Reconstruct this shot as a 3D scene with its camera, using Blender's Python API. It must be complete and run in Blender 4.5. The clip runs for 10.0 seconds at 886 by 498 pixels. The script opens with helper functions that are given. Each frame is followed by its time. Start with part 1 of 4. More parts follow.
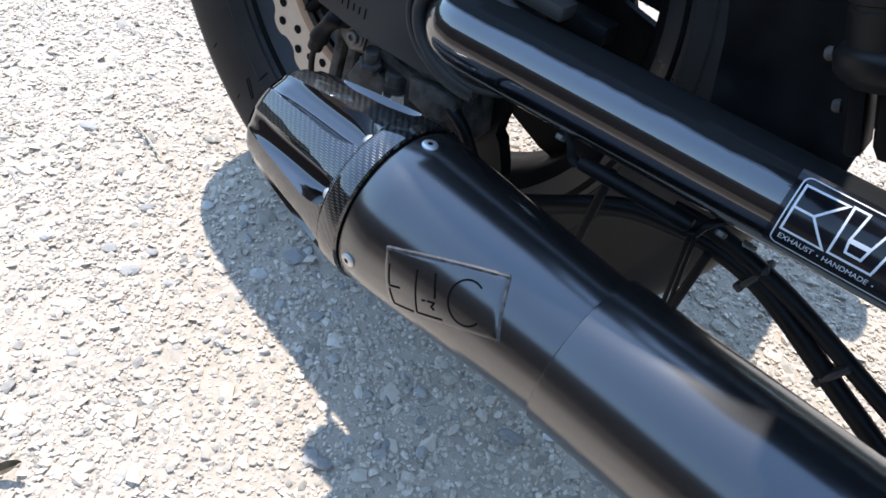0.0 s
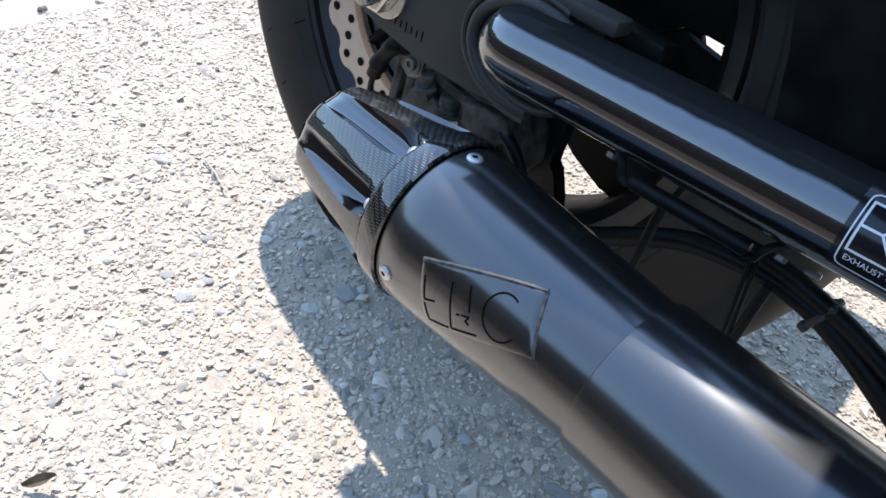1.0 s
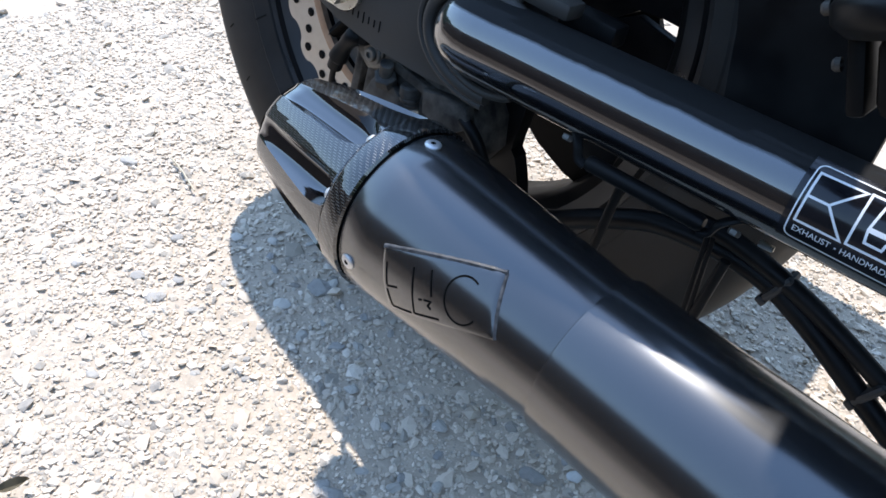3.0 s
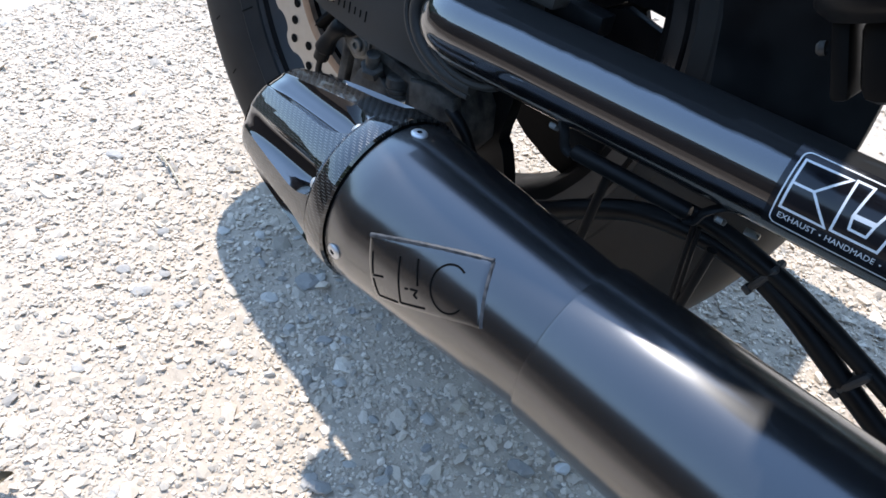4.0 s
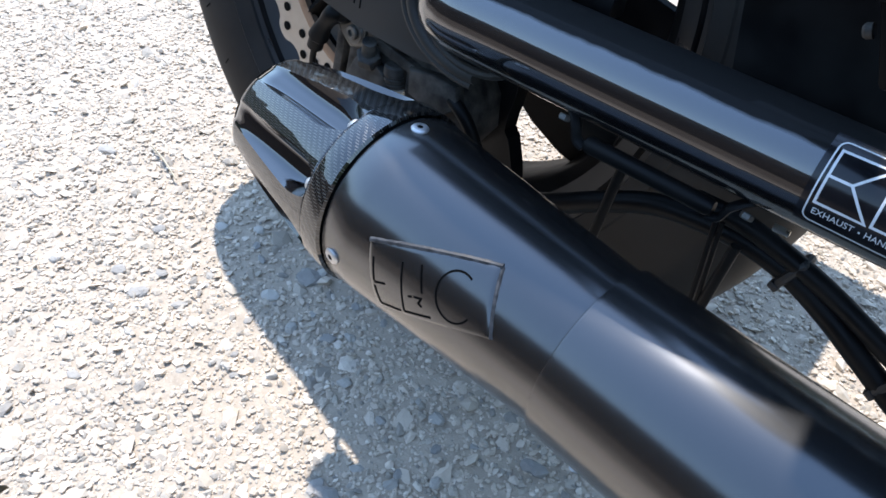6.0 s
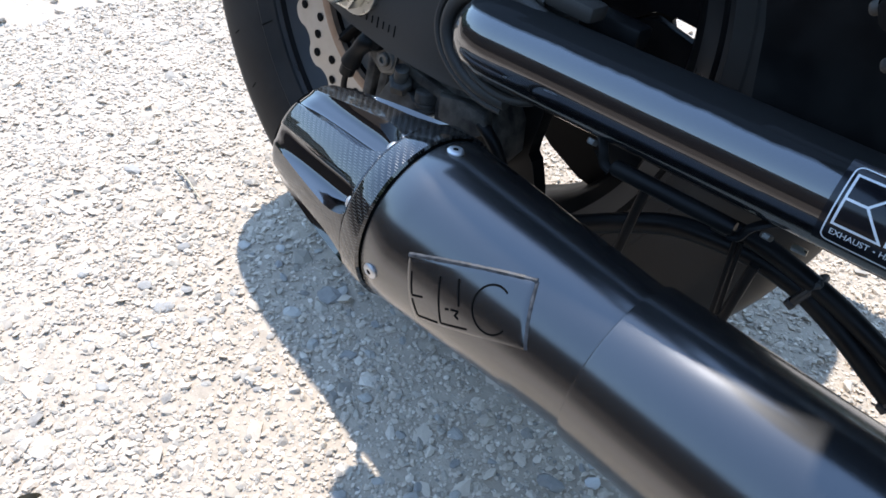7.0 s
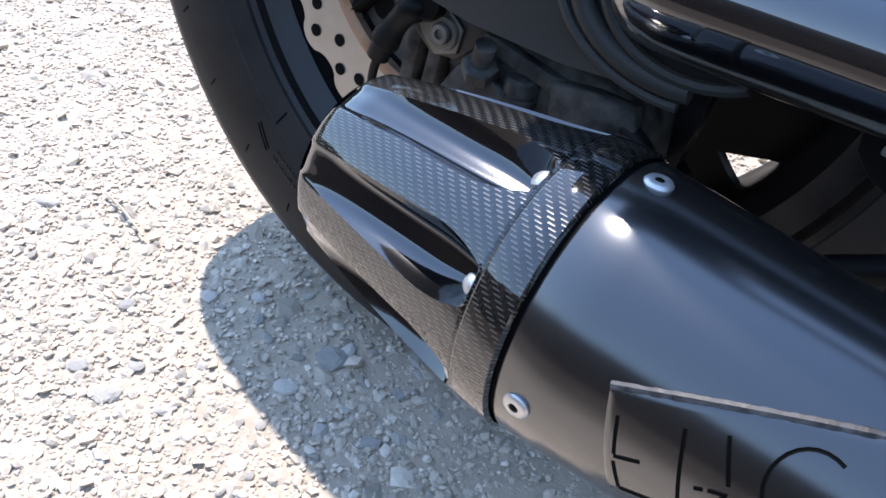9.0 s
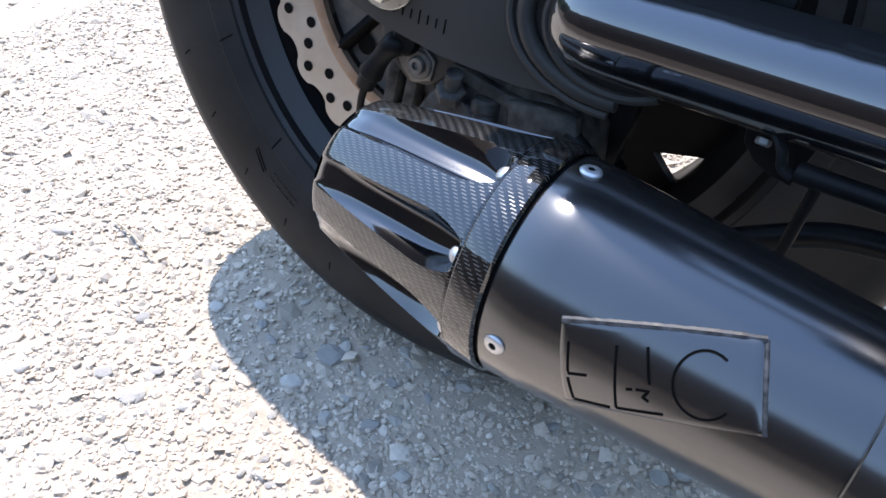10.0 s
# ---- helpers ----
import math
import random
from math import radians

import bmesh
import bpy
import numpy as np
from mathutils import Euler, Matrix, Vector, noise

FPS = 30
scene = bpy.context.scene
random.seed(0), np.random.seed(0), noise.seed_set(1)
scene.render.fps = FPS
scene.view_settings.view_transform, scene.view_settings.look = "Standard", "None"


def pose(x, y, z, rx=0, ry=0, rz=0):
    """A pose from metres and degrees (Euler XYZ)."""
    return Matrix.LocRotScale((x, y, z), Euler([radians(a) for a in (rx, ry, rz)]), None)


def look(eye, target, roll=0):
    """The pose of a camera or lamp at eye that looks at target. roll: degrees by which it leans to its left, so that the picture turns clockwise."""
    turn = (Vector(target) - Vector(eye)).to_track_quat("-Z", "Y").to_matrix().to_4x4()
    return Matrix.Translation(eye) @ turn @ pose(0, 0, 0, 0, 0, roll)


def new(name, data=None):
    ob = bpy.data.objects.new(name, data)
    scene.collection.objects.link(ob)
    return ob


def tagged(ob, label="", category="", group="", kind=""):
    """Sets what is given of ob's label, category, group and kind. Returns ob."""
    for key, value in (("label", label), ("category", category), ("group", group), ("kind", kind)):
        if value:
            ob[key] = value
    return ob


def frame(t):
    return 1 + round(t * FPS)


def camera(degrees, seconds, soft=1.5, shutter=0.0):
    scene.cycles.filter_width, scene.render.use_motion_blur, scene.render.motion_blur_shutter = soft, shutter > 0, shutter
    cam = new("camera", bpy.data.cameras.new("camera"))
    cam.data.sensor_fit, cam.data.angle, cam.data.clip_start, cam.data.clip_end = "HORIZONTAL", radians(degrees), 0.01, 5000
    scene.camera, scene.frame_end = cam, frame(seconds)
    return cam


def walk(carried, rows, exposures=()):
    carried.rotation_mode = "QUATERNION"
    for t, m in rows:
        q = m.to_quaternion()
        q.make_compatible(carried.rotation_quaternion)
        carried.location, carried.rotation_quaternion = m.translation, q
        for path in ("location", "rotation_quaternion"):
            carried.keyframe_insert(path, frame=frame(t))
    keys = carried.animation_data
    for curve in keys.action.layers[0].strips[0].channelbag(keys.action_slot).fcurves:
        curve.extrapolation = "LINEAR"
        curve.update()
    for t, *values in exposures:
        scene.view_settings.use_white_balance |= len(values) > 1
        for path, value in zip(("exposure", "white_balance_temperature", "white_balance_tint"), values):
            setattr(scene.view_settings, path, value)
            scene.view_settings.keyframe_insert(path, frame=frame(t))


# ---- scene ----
cam = camera(58.14, 10.0, soft=1.6)
PATH = [
    (0, (0.3460, -0.4742, 0.6238), (-0.0014, 0.1182, -0.1032), 13.13),
    (0.2, (0.3434, -0.4698, 0.6014), (-0.0354, 0.1312, -0.1023), 10.54),
    (0.5, (0.3623, -0.4732, 0.5957), (-0.0868, 0.1105, -0.0808), 8.41),
    (1, (0.3714, -0.4671, 0.5915), (-0.0958, 0.1062, -0.0817), 9.93),
    (1.5, (0.3797, -0.4529, 0.5920), (-0.0754, 0.1373, -0.0747), 9.12),
    (2, (0.3829, -0.4614, 0.5938), (-0.0665, 0.1203, -0.0842), 8.50),
    (3.5, (0.3833, -0.4643, 0.5892), (-0.0597, 0.1280, -0.0838), 9.83),
    (4, (0.3861, -0.4640, 0.5870), (-0.0501, 0.1317, -0.0874), 9.84),
    (4.5, (0.3785, -0.4527, 0.5816), (-0.0632, 0.1500, -0.0829), 8.10),
    (5, (0.3622, -0.4232, 0.5747), (-0.0320, 0.1779, -0.1206), 9.33),
    (5.2, (0.3656, -0.4269, 0.5671), (-0.0275, 0.1786, -0.1248), 10.61),
    (5.5, (0.3670, -0.4397, 0.5557), (-0.0177, 0.1352, -0.1665), 10.30),
    (5.7, (0.3681, -0.4379, 0.5647), (-0.0460, 0.1318, -0.1452), 8.35),
    (7, (0.3665, -0.4691, 0.5865), (-0.0771, 0.1249, -0.0847), 8.75),
    (7.5, (0.3503, -0.4672, 0.5722), (-0.0743, 0.1369, -0.1021), 9.32),
    (7.8, (0.3236, -0.4578, 0.5456), (-0.0783, 0.1557, -0.1342), 8.42),
    (8, (0.2954, -0.4376, 0.5203), (-0.0893, 0.1599, -0.1833), 8.11),
    (8.2, (0.2575, -0.4186, 0.5071), (-0.1200, 0.1727, -0.2055), 5.77),
    (8.5, (0.2128, -0.4048, 0.4849), (-0.1562, 0.2287, -0.1952), 7.72),
    (9, (0.1995, -0.3889, 0.4756), (-0.1678, 0.2561, -0.1946), 10.09),
    (9.5, (0.2163, -0.4190, 0.5011), (-0.1404, 0.2469, -0.1542), 12.16),
    (10, (0.2305, -0.4515, 0.5146), (-0.1224, 0.2261, -0.1307), 8.43),
]
walk(cam, [(t, look(eye, target, roll)) for t, eye, target, roll in PATH], exposures=((0, 1.58, 6600, 11.5), (7.6, 1.58, 6600, 11.5), (8.6, 1.66, 6650, 15.0), (10, 1.79, 6700, 15.5)))

# ---- world and sun ----
SUN_TO = Vector((-0.48, 0.33, 1.0)).normalized()
world = bpy.data.worlds.new("sky")
scene.world = world
world.use_nodes = True
wn = world.node_tree.nodes
sky = wn.new("ShaderNodeTexSky")
sky.sky_type = "NISHITA"
sky.sun_disc = False
sky.sun_elevation = math.asin(SUN_TO.z)
sky.sun_rotation = math.atan2(SUN_TO.x, SUN_TO.y)
sky.air_density, sky.dust_density, sky.ozone_density = 1.5, 0.06, 3.6
wn["Background"].inputs["Strength"].default_value = 0.15
world.node_tree.links.new(sky.outputs[0], wn["Background"].inputs[0])
sun_data = bpy.data.lights.new("sun", "SUN")
sun_data.energy, sun_data.angle, sun_data.color = 2.15, radians(0.53), (1.0, 0.985, 0.98)
sun = new("sun", sun_data)
sun.matrix_world = look(SUN_TO * 10, (0, 0, 0))


# ---- materials ----
def material(name, base, rough=0.5, metal=0.0, coat=0.0, coat_rough=0.05, spec=0.5):
    m = bpy.data.materials.new(name)
    m.use_nodes = True
    p = m.node_tree.nodes["Principled BSDF"]
    p.inputs["Base Color"].default_value = (*base, 1)
    p.inputs["Roughness"].default_value = rough
    p.inputs["Metallic"].default_value = metal
    p.inputs["Coat Weight"].default_value = coat
    p.inputs["Coat Roughness"].default_value = coat_rough
    p.inputs["Specular IOR Level"].default_value = spec
    return m, m.node_tree, p


def coords(nt, scale=1.0):
    tc = nt.nodes.new("ShaderNodeTexCoord")
    mp = nt.nodes.new("ShaderNodeMapping")
    mp.inputs["Scale"].default_value = (scale, scale, scale)
    nt.links.new(tc.outputs["Object"], mp.inputs[0])
    return mp.outputs[0]


def noise_node(nt, vec, scale, detail=4.0, rough=0.55):
    n = nt.nodes.new("ShaderNodeTexNoise")
    n.inputs["Scale"].default_value = scale
    n.inputs["Detail"].default_value = detail
    n.inputs["Roughness"].default_value = rough
    nt.links.new(vec, n.inputs["Vector"])
    return n.outputs["Fac"]


def ramp(nt, fac, stops):
    r = nt.nodes.new("ShaderNodeValToRGB")
    e = r.color_ramp.elements
    while len(e) < len(stops):
        e.new(0.5)
    for k, (pos, col) in zip(e, stops):
        k.position, k.color = pos, (*col, 1)
    nt.links.new(fac, r.inputs[0])
    return r.outputs[0]


def remap(nt, fac, a, b, lo=0.3, hi=0.7):
    r = nt.nodes.new("ShaderNodeMapRange")
    r.inputs[1].default_value, r.inputs[2].default_value = lo, hi
    r.inputs[3].default_value, r.inputs[4].default_value = a, b
    nt.links.new(fac, r.inputs[0])
    return r.outputs[0]


def bump(nt, p, fac, strength, dist):
    b = nt.nodes.new("ShaderNodeBump")
    b.inputs["Strength"].default_value = strength
    b.inputs["Distance"].default_value = dist
    nt.links.new(fac, b.inputs["Height"])
    nt.links.new(b.outputs[0], p.inputs["Normal"])
    return b


def mix_colour(nt, fac, a, b):
    m = nt.nodes.new("ShaderNodeMix")
    m.data_type = "RGBA"
    nt.links.new(fac, m.inputs[0])
    for sock, v in ((m.inputs[6], a), (m.inputs[7], b)):
        if isinstance(v, tuple):
            sock.default_value = (*v, 1)
        else:
            nt.links.new(v, sock)
    return m.outputs[2]


def worn(name, base, light, rough, metal=0.0, grain=400.0, stain=18.0, bumps=0.05, coat=0.0, coat_rough=0.05, spread=0.12, spec=0.5):
    """A surface with stains and fine grain: colour between base and light, roughness uneven."""
    m, nt, p = material(name, base, rough, metal, coat, coat_rough, spec)
    v = coords(nt)
    big, fine = noise_node(nt, v, stain, 5), noise_node(nt, v, grain, 3)
    nt.links.new(mix_colour(nt, remap(nt, big, 0, 1, 0.35, 0.75), base, light), p.inputs["Base Color"])
    nt.links.new(remap(nt, big, max(rough - spread, 0.02), rough + spread), p.inputs["Roughness"])
    bump(nt, p, fine, bumps, 0.0005)
    return m


def dusty(name, base, dust, rough, amount=0.5, scale=60.0, coat=0.0, coat_rough=0.05, metal=0.0, spec=0.5, coat_ior=1.5, ior=1.5, film=0.0):
    """Dark paint with specks of dry dust lying on it, thicker where the face looks up."""
    m, nt, p = material(name, base, rough, metal, coat, coat_rough, spec)
    p.inputs["Coat IOR"].default_value = coat_ior
    p.inputs["IOR"].default_value = ior
    v = coords(nt)
    speck = noise_node(nt, v, scale * 18, 2, 0.7)
    cloud = noise_node(nt, v, scale * 0.35, 4)
    geo = nt.nodes.new("ShaderNodeNewGeometry")
    sep = nt.nodes.new("ShaderNodeSeparateXYZ")
    nt.links.new(geo.outputs["Normal"], sep.inputs[0])
    up = remap(nt, sep.outputs[2], 0.15, 1.0, 0.2, 0.9)
    a = nt.nodes.new("ShaderNodeMath"); a.operation = "MULTIPLY"
    nt.links.new(remap(nt, speck, 0.0, 1.0, 0.5, 0.72), a.inputs[0])
    nt.links.new(remap(nt, cloud, 0.2, 1.0, 0.3, 0.7), a.inputs[1])
    b = nt.nodes.new("ShaderNodeMath"); b.operation = "MULTIPLY"
    nt.links.new(a.outputs[0], b.inputs[0]); nt.links.new(up, b.inputs[1])
    c = nt.nodes.new("ShaderNodeMath"); c.operation = "MULTIPLY"
    nt.links.new(b.outputs[0], c.inputs[0]); c.inputs[1].default_value = amount
    nt.links.new(mix_colour(nt, c.outputs[0], base, dust), p.inputs["Base Color"])
    r = nt.nodes.new("ShaderNodeMath"); r.operation = "MULTIPLY_ADD"
    nt.links.new(c.outputs[0], r.inputs[0]); r.inputs[1].default_value = 0.5; r.inputs[2].default_value = rough
    nt.links.new(r.outputs[0], p.inputs["Roughness"])
    if film:
        # fine dust with an uneven edge dulls upward faces; its near-black also paints the seat's dark reflection
        lap = nt.nodes.new("ShaderNodeMath"); lap.operation = "MULTIPLY_ADD"
        nt.links.new(noise_node(nt, v, scale * 0.5, 3), lap.inputs[0]); lap.inputs[1].default_value = 0.10; nt.links.new(sep.outputs[2], lap.inputs[2])
        dust_mirror = remap(nt, lap.outputs[0], 0.0, film, 0.81, 0.86)
        nt.links.new(mix_colour(nt, dust_mirror, mix_colour(nt, c.outputs[0], base, dust), (0.010, 0.0098, 0.0095)), p.inputs["Base Color"])
        most = nt.nodes.new("ShaderNodeMath"); most.operation = "MAXIMUM"
        nt.links.new(c.outputs[0], most.inputs[0]); nt.links.new(dust_mirror, most.inputs[1])
        c = most
        dull = nt.nodes.new("ShaderNodeMath"); dull.operation = "MULTIPLY_ADD"
        nt.links.new(dust_mirror, dull.inputs[0]); dull.inputs[1].default_value = 0.5; dull.inputs[2].default_value = rough
        nt.links.new(dull.outputs[0], p.inputs["Roughness"])
        nt.links.new(remap(nt, dust_mirror, spec, 0.12, 0, 1), p.inputs["Specular IOR Level"])
    if coat:
        w = nt.nodes.new("ShaderNodeMath"); w.operation = "MULTIPLY_ADD"; w.use_clamp = True
        nt.links.new(c.outputs[0], w.inputs[0]); w.inputs[1].default_value = -coat; w.inputs[2].default_value = coat
        nt.links.new(w.outputs[0], p.inputs["Coat Weight"])
    bump(nt, p, speck, 0.04, 0.0003)
    return m


DUST = (0.32, 0.27, 0.21)
M_COAT = dusty("matt_black_coating", (0.0045, 0.0045, 0.0047), DUST, 0.50, 0.006, 70, coat=1.0, coat_rough=0.185, coat_ior=2.0, spec=0.18)
M_GLOSS = dusty("gloss_black_paint", (0.004, 0.004, 0.005), DUST, 0.25, 0.07, 70, coat=1.0, coat_rough=0.03, coat_ior=2.1, film=0.97)
M_SATIN = dusty("satin_black_casting", (0.042, 0.038, 0.0335), DUST, 0.5, 0.22, 60, spec=0.25)
M_IRON = worn("dirty_cast_metal", (0.016, 0.0155, 0.015), (0.105, 0.096, 0.083), 0.6, 0.0, 350, 90, 0.15, spec=0.2)
M_RUBBER = worn("tyre_rubber", (0.0075, 0.0073, 0.007), (0.029, 0.027, 0.0245), 0.55, 0.0, 260, 14, 0.08, spread=0.08, spec=0.3)
M_HOSE = worn("black_rubber_hose", (0.004, 0.004, 0.0043), (0.010, 0.0095, 0.009), 0.45, 0.0, 500, 40, 0.05, spec=0.14)
M_RIM = worn("black_wheel_paint", (0.003, 0.003, 0.0035), (0.010, 0.009, 0.008), 0.45, 0.0, 500, 20, 0.03, spec=0.05)
M_LIP = worn("satin_rim_paint", (0.010, 0.010, 0.011), (0.022, 0.021, 0.02), 0.36, 0.0, 500, 30, 0.03, spec=0.45)
M_DISC = worn("brushed_brake_steel", (0.36, 0.34, 0.31), (0.46, 0.43, 0.39), 0.42, 0.85, 900, 60, 0.05)
M_RUST = worn("heat_browned_steel", (0.22, 0.14, 0.09), (0.34, 0.25, 0.18), 0.55, 0.5, 500, 60, 0.08)
M_ZINC = worn("zinc_plated_steel", (0.50, 0.50, 0.46), (0.66, 0.65, 0.60), 0.32, 0.95, 600, 80, 0.06)
M_SCREW = worn("bright_screw_steel", (0.56, 0.555, 0.55), (0.70, 0.69, 0.68), 0.42, 0.85, 900, 200, 0.04, spread=0.08)
M_DARK = worn("soot_and_recess_black", (0.003, 0.003, 0.003), (0.007, 0.007, 0.0065), 0.7, spec=0.05)
M_WHITE = worn("white_print", (0.74, 0.74, 0.74), (0.82, 0.82, 0.81), 0.35, 0, 500, 60, 0.0)
M_FILM = worn("black_label_film", (0.008, 0.008, 0.010), (0.014, 0.014, 0.016), 0.16, 0, 500, 60, 0.01, spread=0.04)
M_EDGE = worn("scuffed_black_edge", (0.010, 0.010, 0.0105), (0.085, 0.085, 0.088), 0.55, 0.0, 900, 260, 0.2, spec=0.4)
M_DULL = worn("dull_bare_metal", (0.10, 0.095, 0.085), (0.22, 0.21, 0.19), 0.5, 0.6, 500, 120, 0.1)
M_CARRIER = worn("dusty_carrier_metal", (0.050, 0.045, 0.039), (0.13, 0.115, 0.098), 0.55, 0.2, 500, 70, 0.08)
M_TIE = worn("nylon_tie", (0.010, 0.010, 0.010), (0.02, 0.02, 0.02), 0.5)


def carbon():
    """Lacquered twill weave of two sets of tows; the sheen of their humps is painted into the colour."""
    m, nt, p = material("carbon_fibre", (0.012, 0.012, 0.013), 0.38, 0.0, 0.9, 0.03, 0.08)
    p.inputs["Coat IOR"].default_value = 1.9
    uv = nt.nodes.new("ShaderNodeUVMap"); uv.uv_map = "weave"
    sep = nt.nodes.new("ShaderNodeSeparateXYZ"); nt.links.new(uv.outputs[0], sep.inputs[0])

    def calc(op, a, b=None):
        f = nt.nodes.new("ShaderNodeMath"); f.operation = op
        for sock, v in zip(f.inputs, (a, b)):
            if isinstance(v, (int, float)):
                sock.default_value = v
            elif v is not None:
                nt.links.new(v, sock)
        return f.outputs[0]
    # two-over-two twill: which of the two tows lies on top, and the hump of each where it does
    step = calc("FLOORED_MODULO", calc("ADD", calc("FLOOR", sep.outputs[0]), calc("FLOOR", sep.outputs[1])), 4.0)
    warp = calc("LESS_THAN", step, 1.5)
    across_u, across_v = calc("PINGPONG", sep.outputs[0], 0.5), calc("PINGPONG", sep.outputs[1], 0.5)
    mx = nt.nodes.new("ShaderNodeMix")
    nt.links.new(warp, mx.inputs[0]); nt.links.new(across_v, mx.inputs[2]); nt.links.new(across_u, mx.inputs[3])
    hump = remap(nt, mx.outputs[0], 0, 1, 0.24, 0.46)
    # sheen as colour: humps lighter, and one set of tows lighter still
    shine = calc("MULTIPLY", hump, calc("ADD", calc("MULTIPLY", warp, 0.8), 0.2))
    nt.links.new(mix_colour(nt, shine, (0.002, 0.002, 0.0022), (0.10, 0.097, 0.09)), p.inputs["Base Color"])
    nt.links.new(calc("MULTIPLY", shine, 0.9), p.inputs["Metallic"])
    nt.links.new(remap(nt, shine, 0.45, 0.30, 0, 1), p.inputs["Roughness"])
    bump(nt, p, mx.outputs[0], 0.5, 0.0008)
    return m


M_CARBON = carbon()
M_FLUTE = dusty("lacquered_black_flute", (0.004, 0.004, 0.005), DUST, 0.10, 0.02, 70, coat=1.0, coat_rough=0.03, coat_ior=1.7)


def gravel(name, dark, light, scale):
    m, nt, p = material(name, light, 0.9, spec=0.25)
    v = coords(nt)
    big, mid, fine = noise_node(nt, v, 5, 4), noise_node(nt, v, scale, 6, 0.65), noise_node(nt, v, scale * 9, 3)
    c1 = mix_colour(nt, remap(nt, mid, 0, 1), dark, light)
    warm = mix_colour(nt, remap(nt, big, 0, 0.6), c1, (0.545, 0.45, 0.35))
    # the yard turns to trodden brown earth on the open side
    sep = nt.nodes.new("ShaderNodeSeparateXYZ")
    nt.links.new(v, sep.inputs[0])
    away = nt.nodes.new("ShaderNodeMath"); away.operation = "MULTIPLY_ADD"
    nt.links.new(big, away.inputs[0]); away.inputs[1].default_value = -0.5; nt.links.new(sep.outputs[1], away.inputs[2])
    earth = mix_colour(nt, remap(nt, mid, 0, 1), (0.075, 0.057, 0.042), (0.14, 0.107, 0.08))
    nt.links.new(mix_colour(nt, remap(nt, away.outputs[0], 1, 0, -1.25, -0.85), warm, earth), p.inputs["Base Color"])
    b = bump(nt, p, mid, 0.4, 0.003)
    b2 = nt.nodes.new("ShaderNodeBump"); b2.inputs["Strength"].default_value = 0.5; b2.inputs["Distance"].default_value = 0.0015
    nt.links.new(fine, b2.inputs["Height"]); nt.links.new(b.outputs[0], b2.inputs["Normal"]); nt.links.new(b2.outputs[0], p.inputs["Normal"])
    return m


M_GROUND = gravel("dry_gravel_dust", (0.35, 0.288, 0.222), (0.545, 0.454, 0.351), 90)


def stones_material():
    m, nt, p = material("crushed_stone", (0.4, 0.39, 0.37), 0.85, spec=0.3)
    g = nt.nodes.new("ShaderNodeNewGeometry")
    col = ramp(nt, g.outputs["Random Per Island"], [(0.0, (0.29, 0.262, 0.226)), (0.12, (0.49, 0.427, 0.343)), (0.45, (0.60, 0.503, 0.392)), (0.8, (0.66, 0.555, 0.437)), (1.0, (0.84, 0.74, 0.61))])
    v = coords(nt)
    mid, fine = noise_node(nt, v, 160, 4), noise_node(nt, v, 900, 3)
    nt.links.new(mix_colour(nt, remap(nt, mid, 0.0, 0.3, 0.45, 0.7), col, (0.525, 0.435, 0.338)), p.inputs["Base Color"])
    bump(nt, p, fine, 0.5, 0.0008)
    return m


M_STONES = stones_material()


def stone_material(name="field_stone", dark=(0.34, 0.315, 0.28), mid_tone=(0.44, 0.405, 0.35), pale=(0.56, 0.51, 0.44), dust=0.45):
    m, nt, p = material(name, (0.4, 0.39, 0.37), 0.85, spec=0.3)
    o = nt.nodes.new("ShaderNodeObjectInfo")
    col = ramp(nt, o.outputs["Random"], [(0.0, dark), (0.5, mid_tone), (1.0, pale)])
    v = coords(nt)
    mid, fine = noise_node(nt, v, 120, 5), noise_node(nt, v, 700, 3)
    nt.links.new(mix_colour(nt, remap(nt, mid, 0.0, dust), col, (0.53, 0.485, 0.42)), p.inputs["Base Color"])
    bump(nt, p, fine, 0.5, 0.001)
    return m


M_STONE = stone_material()
M_SLATE = stone_material("slate_stone", (0.275, 0.258, 0.235), (0.31, 0.29, 0.262), (0.36, 0.335, 0.30), 0.3)
M_CHALK = stone_material("pale_stone", (0.62, 0.60, 0.56), (0.68, 0.66, 0.62), (0.74, 0.72, 0.68), 0.2)
M_HEDGE = worn("far_foliage", (0.035, 0.05, 0.025), (0.09, 0.11, 0.06), 0.9, 0.0, 6, 0.6, 0.3, spec=0.1)
M_SCREEN = worn("dark_brown_screen", (0.026, 0.021, 0.017), (0.075, 0.056, 0.042), 0.9, 0.0, 60, 2.5, 0.4, spec=0.1)
M_STRAW = worn("dry_straw", (0.42, 0.36, 0.25), (0.58, 0.51, 0.38), 0.7)
M_LEAF = worn("dry_leaf", (0.16, 0.13, 0.08), (0.26, 0.21, 0.13), 0.7)


# ---- builders ----
def part(name, bm, mat, parent=None, label="", smooth=True):
    me = bpy.data.meshes.new(name)
    bmesh.ops.recalc_face_normals(bm, faces=bm.faces)
    bm.to_mesh(me)
    bm.free()
    me.materials.append(mat)
    if smooth:
        me.shade_smooth()
        me.set_sharp_from_angle(angle=radians(38))
    ob = new(name, me)
    ob.parent = parent
    if label:
        tagged(ob, label)
    return ob


def again(ob, m, parent=None):
    """Another piece on the same mesh at the pose m."""
    o = new(ob.name.split(".")[0], ob.data)
    o.parent = parent or ob.parent
    o.matrix_basis = m
    return o


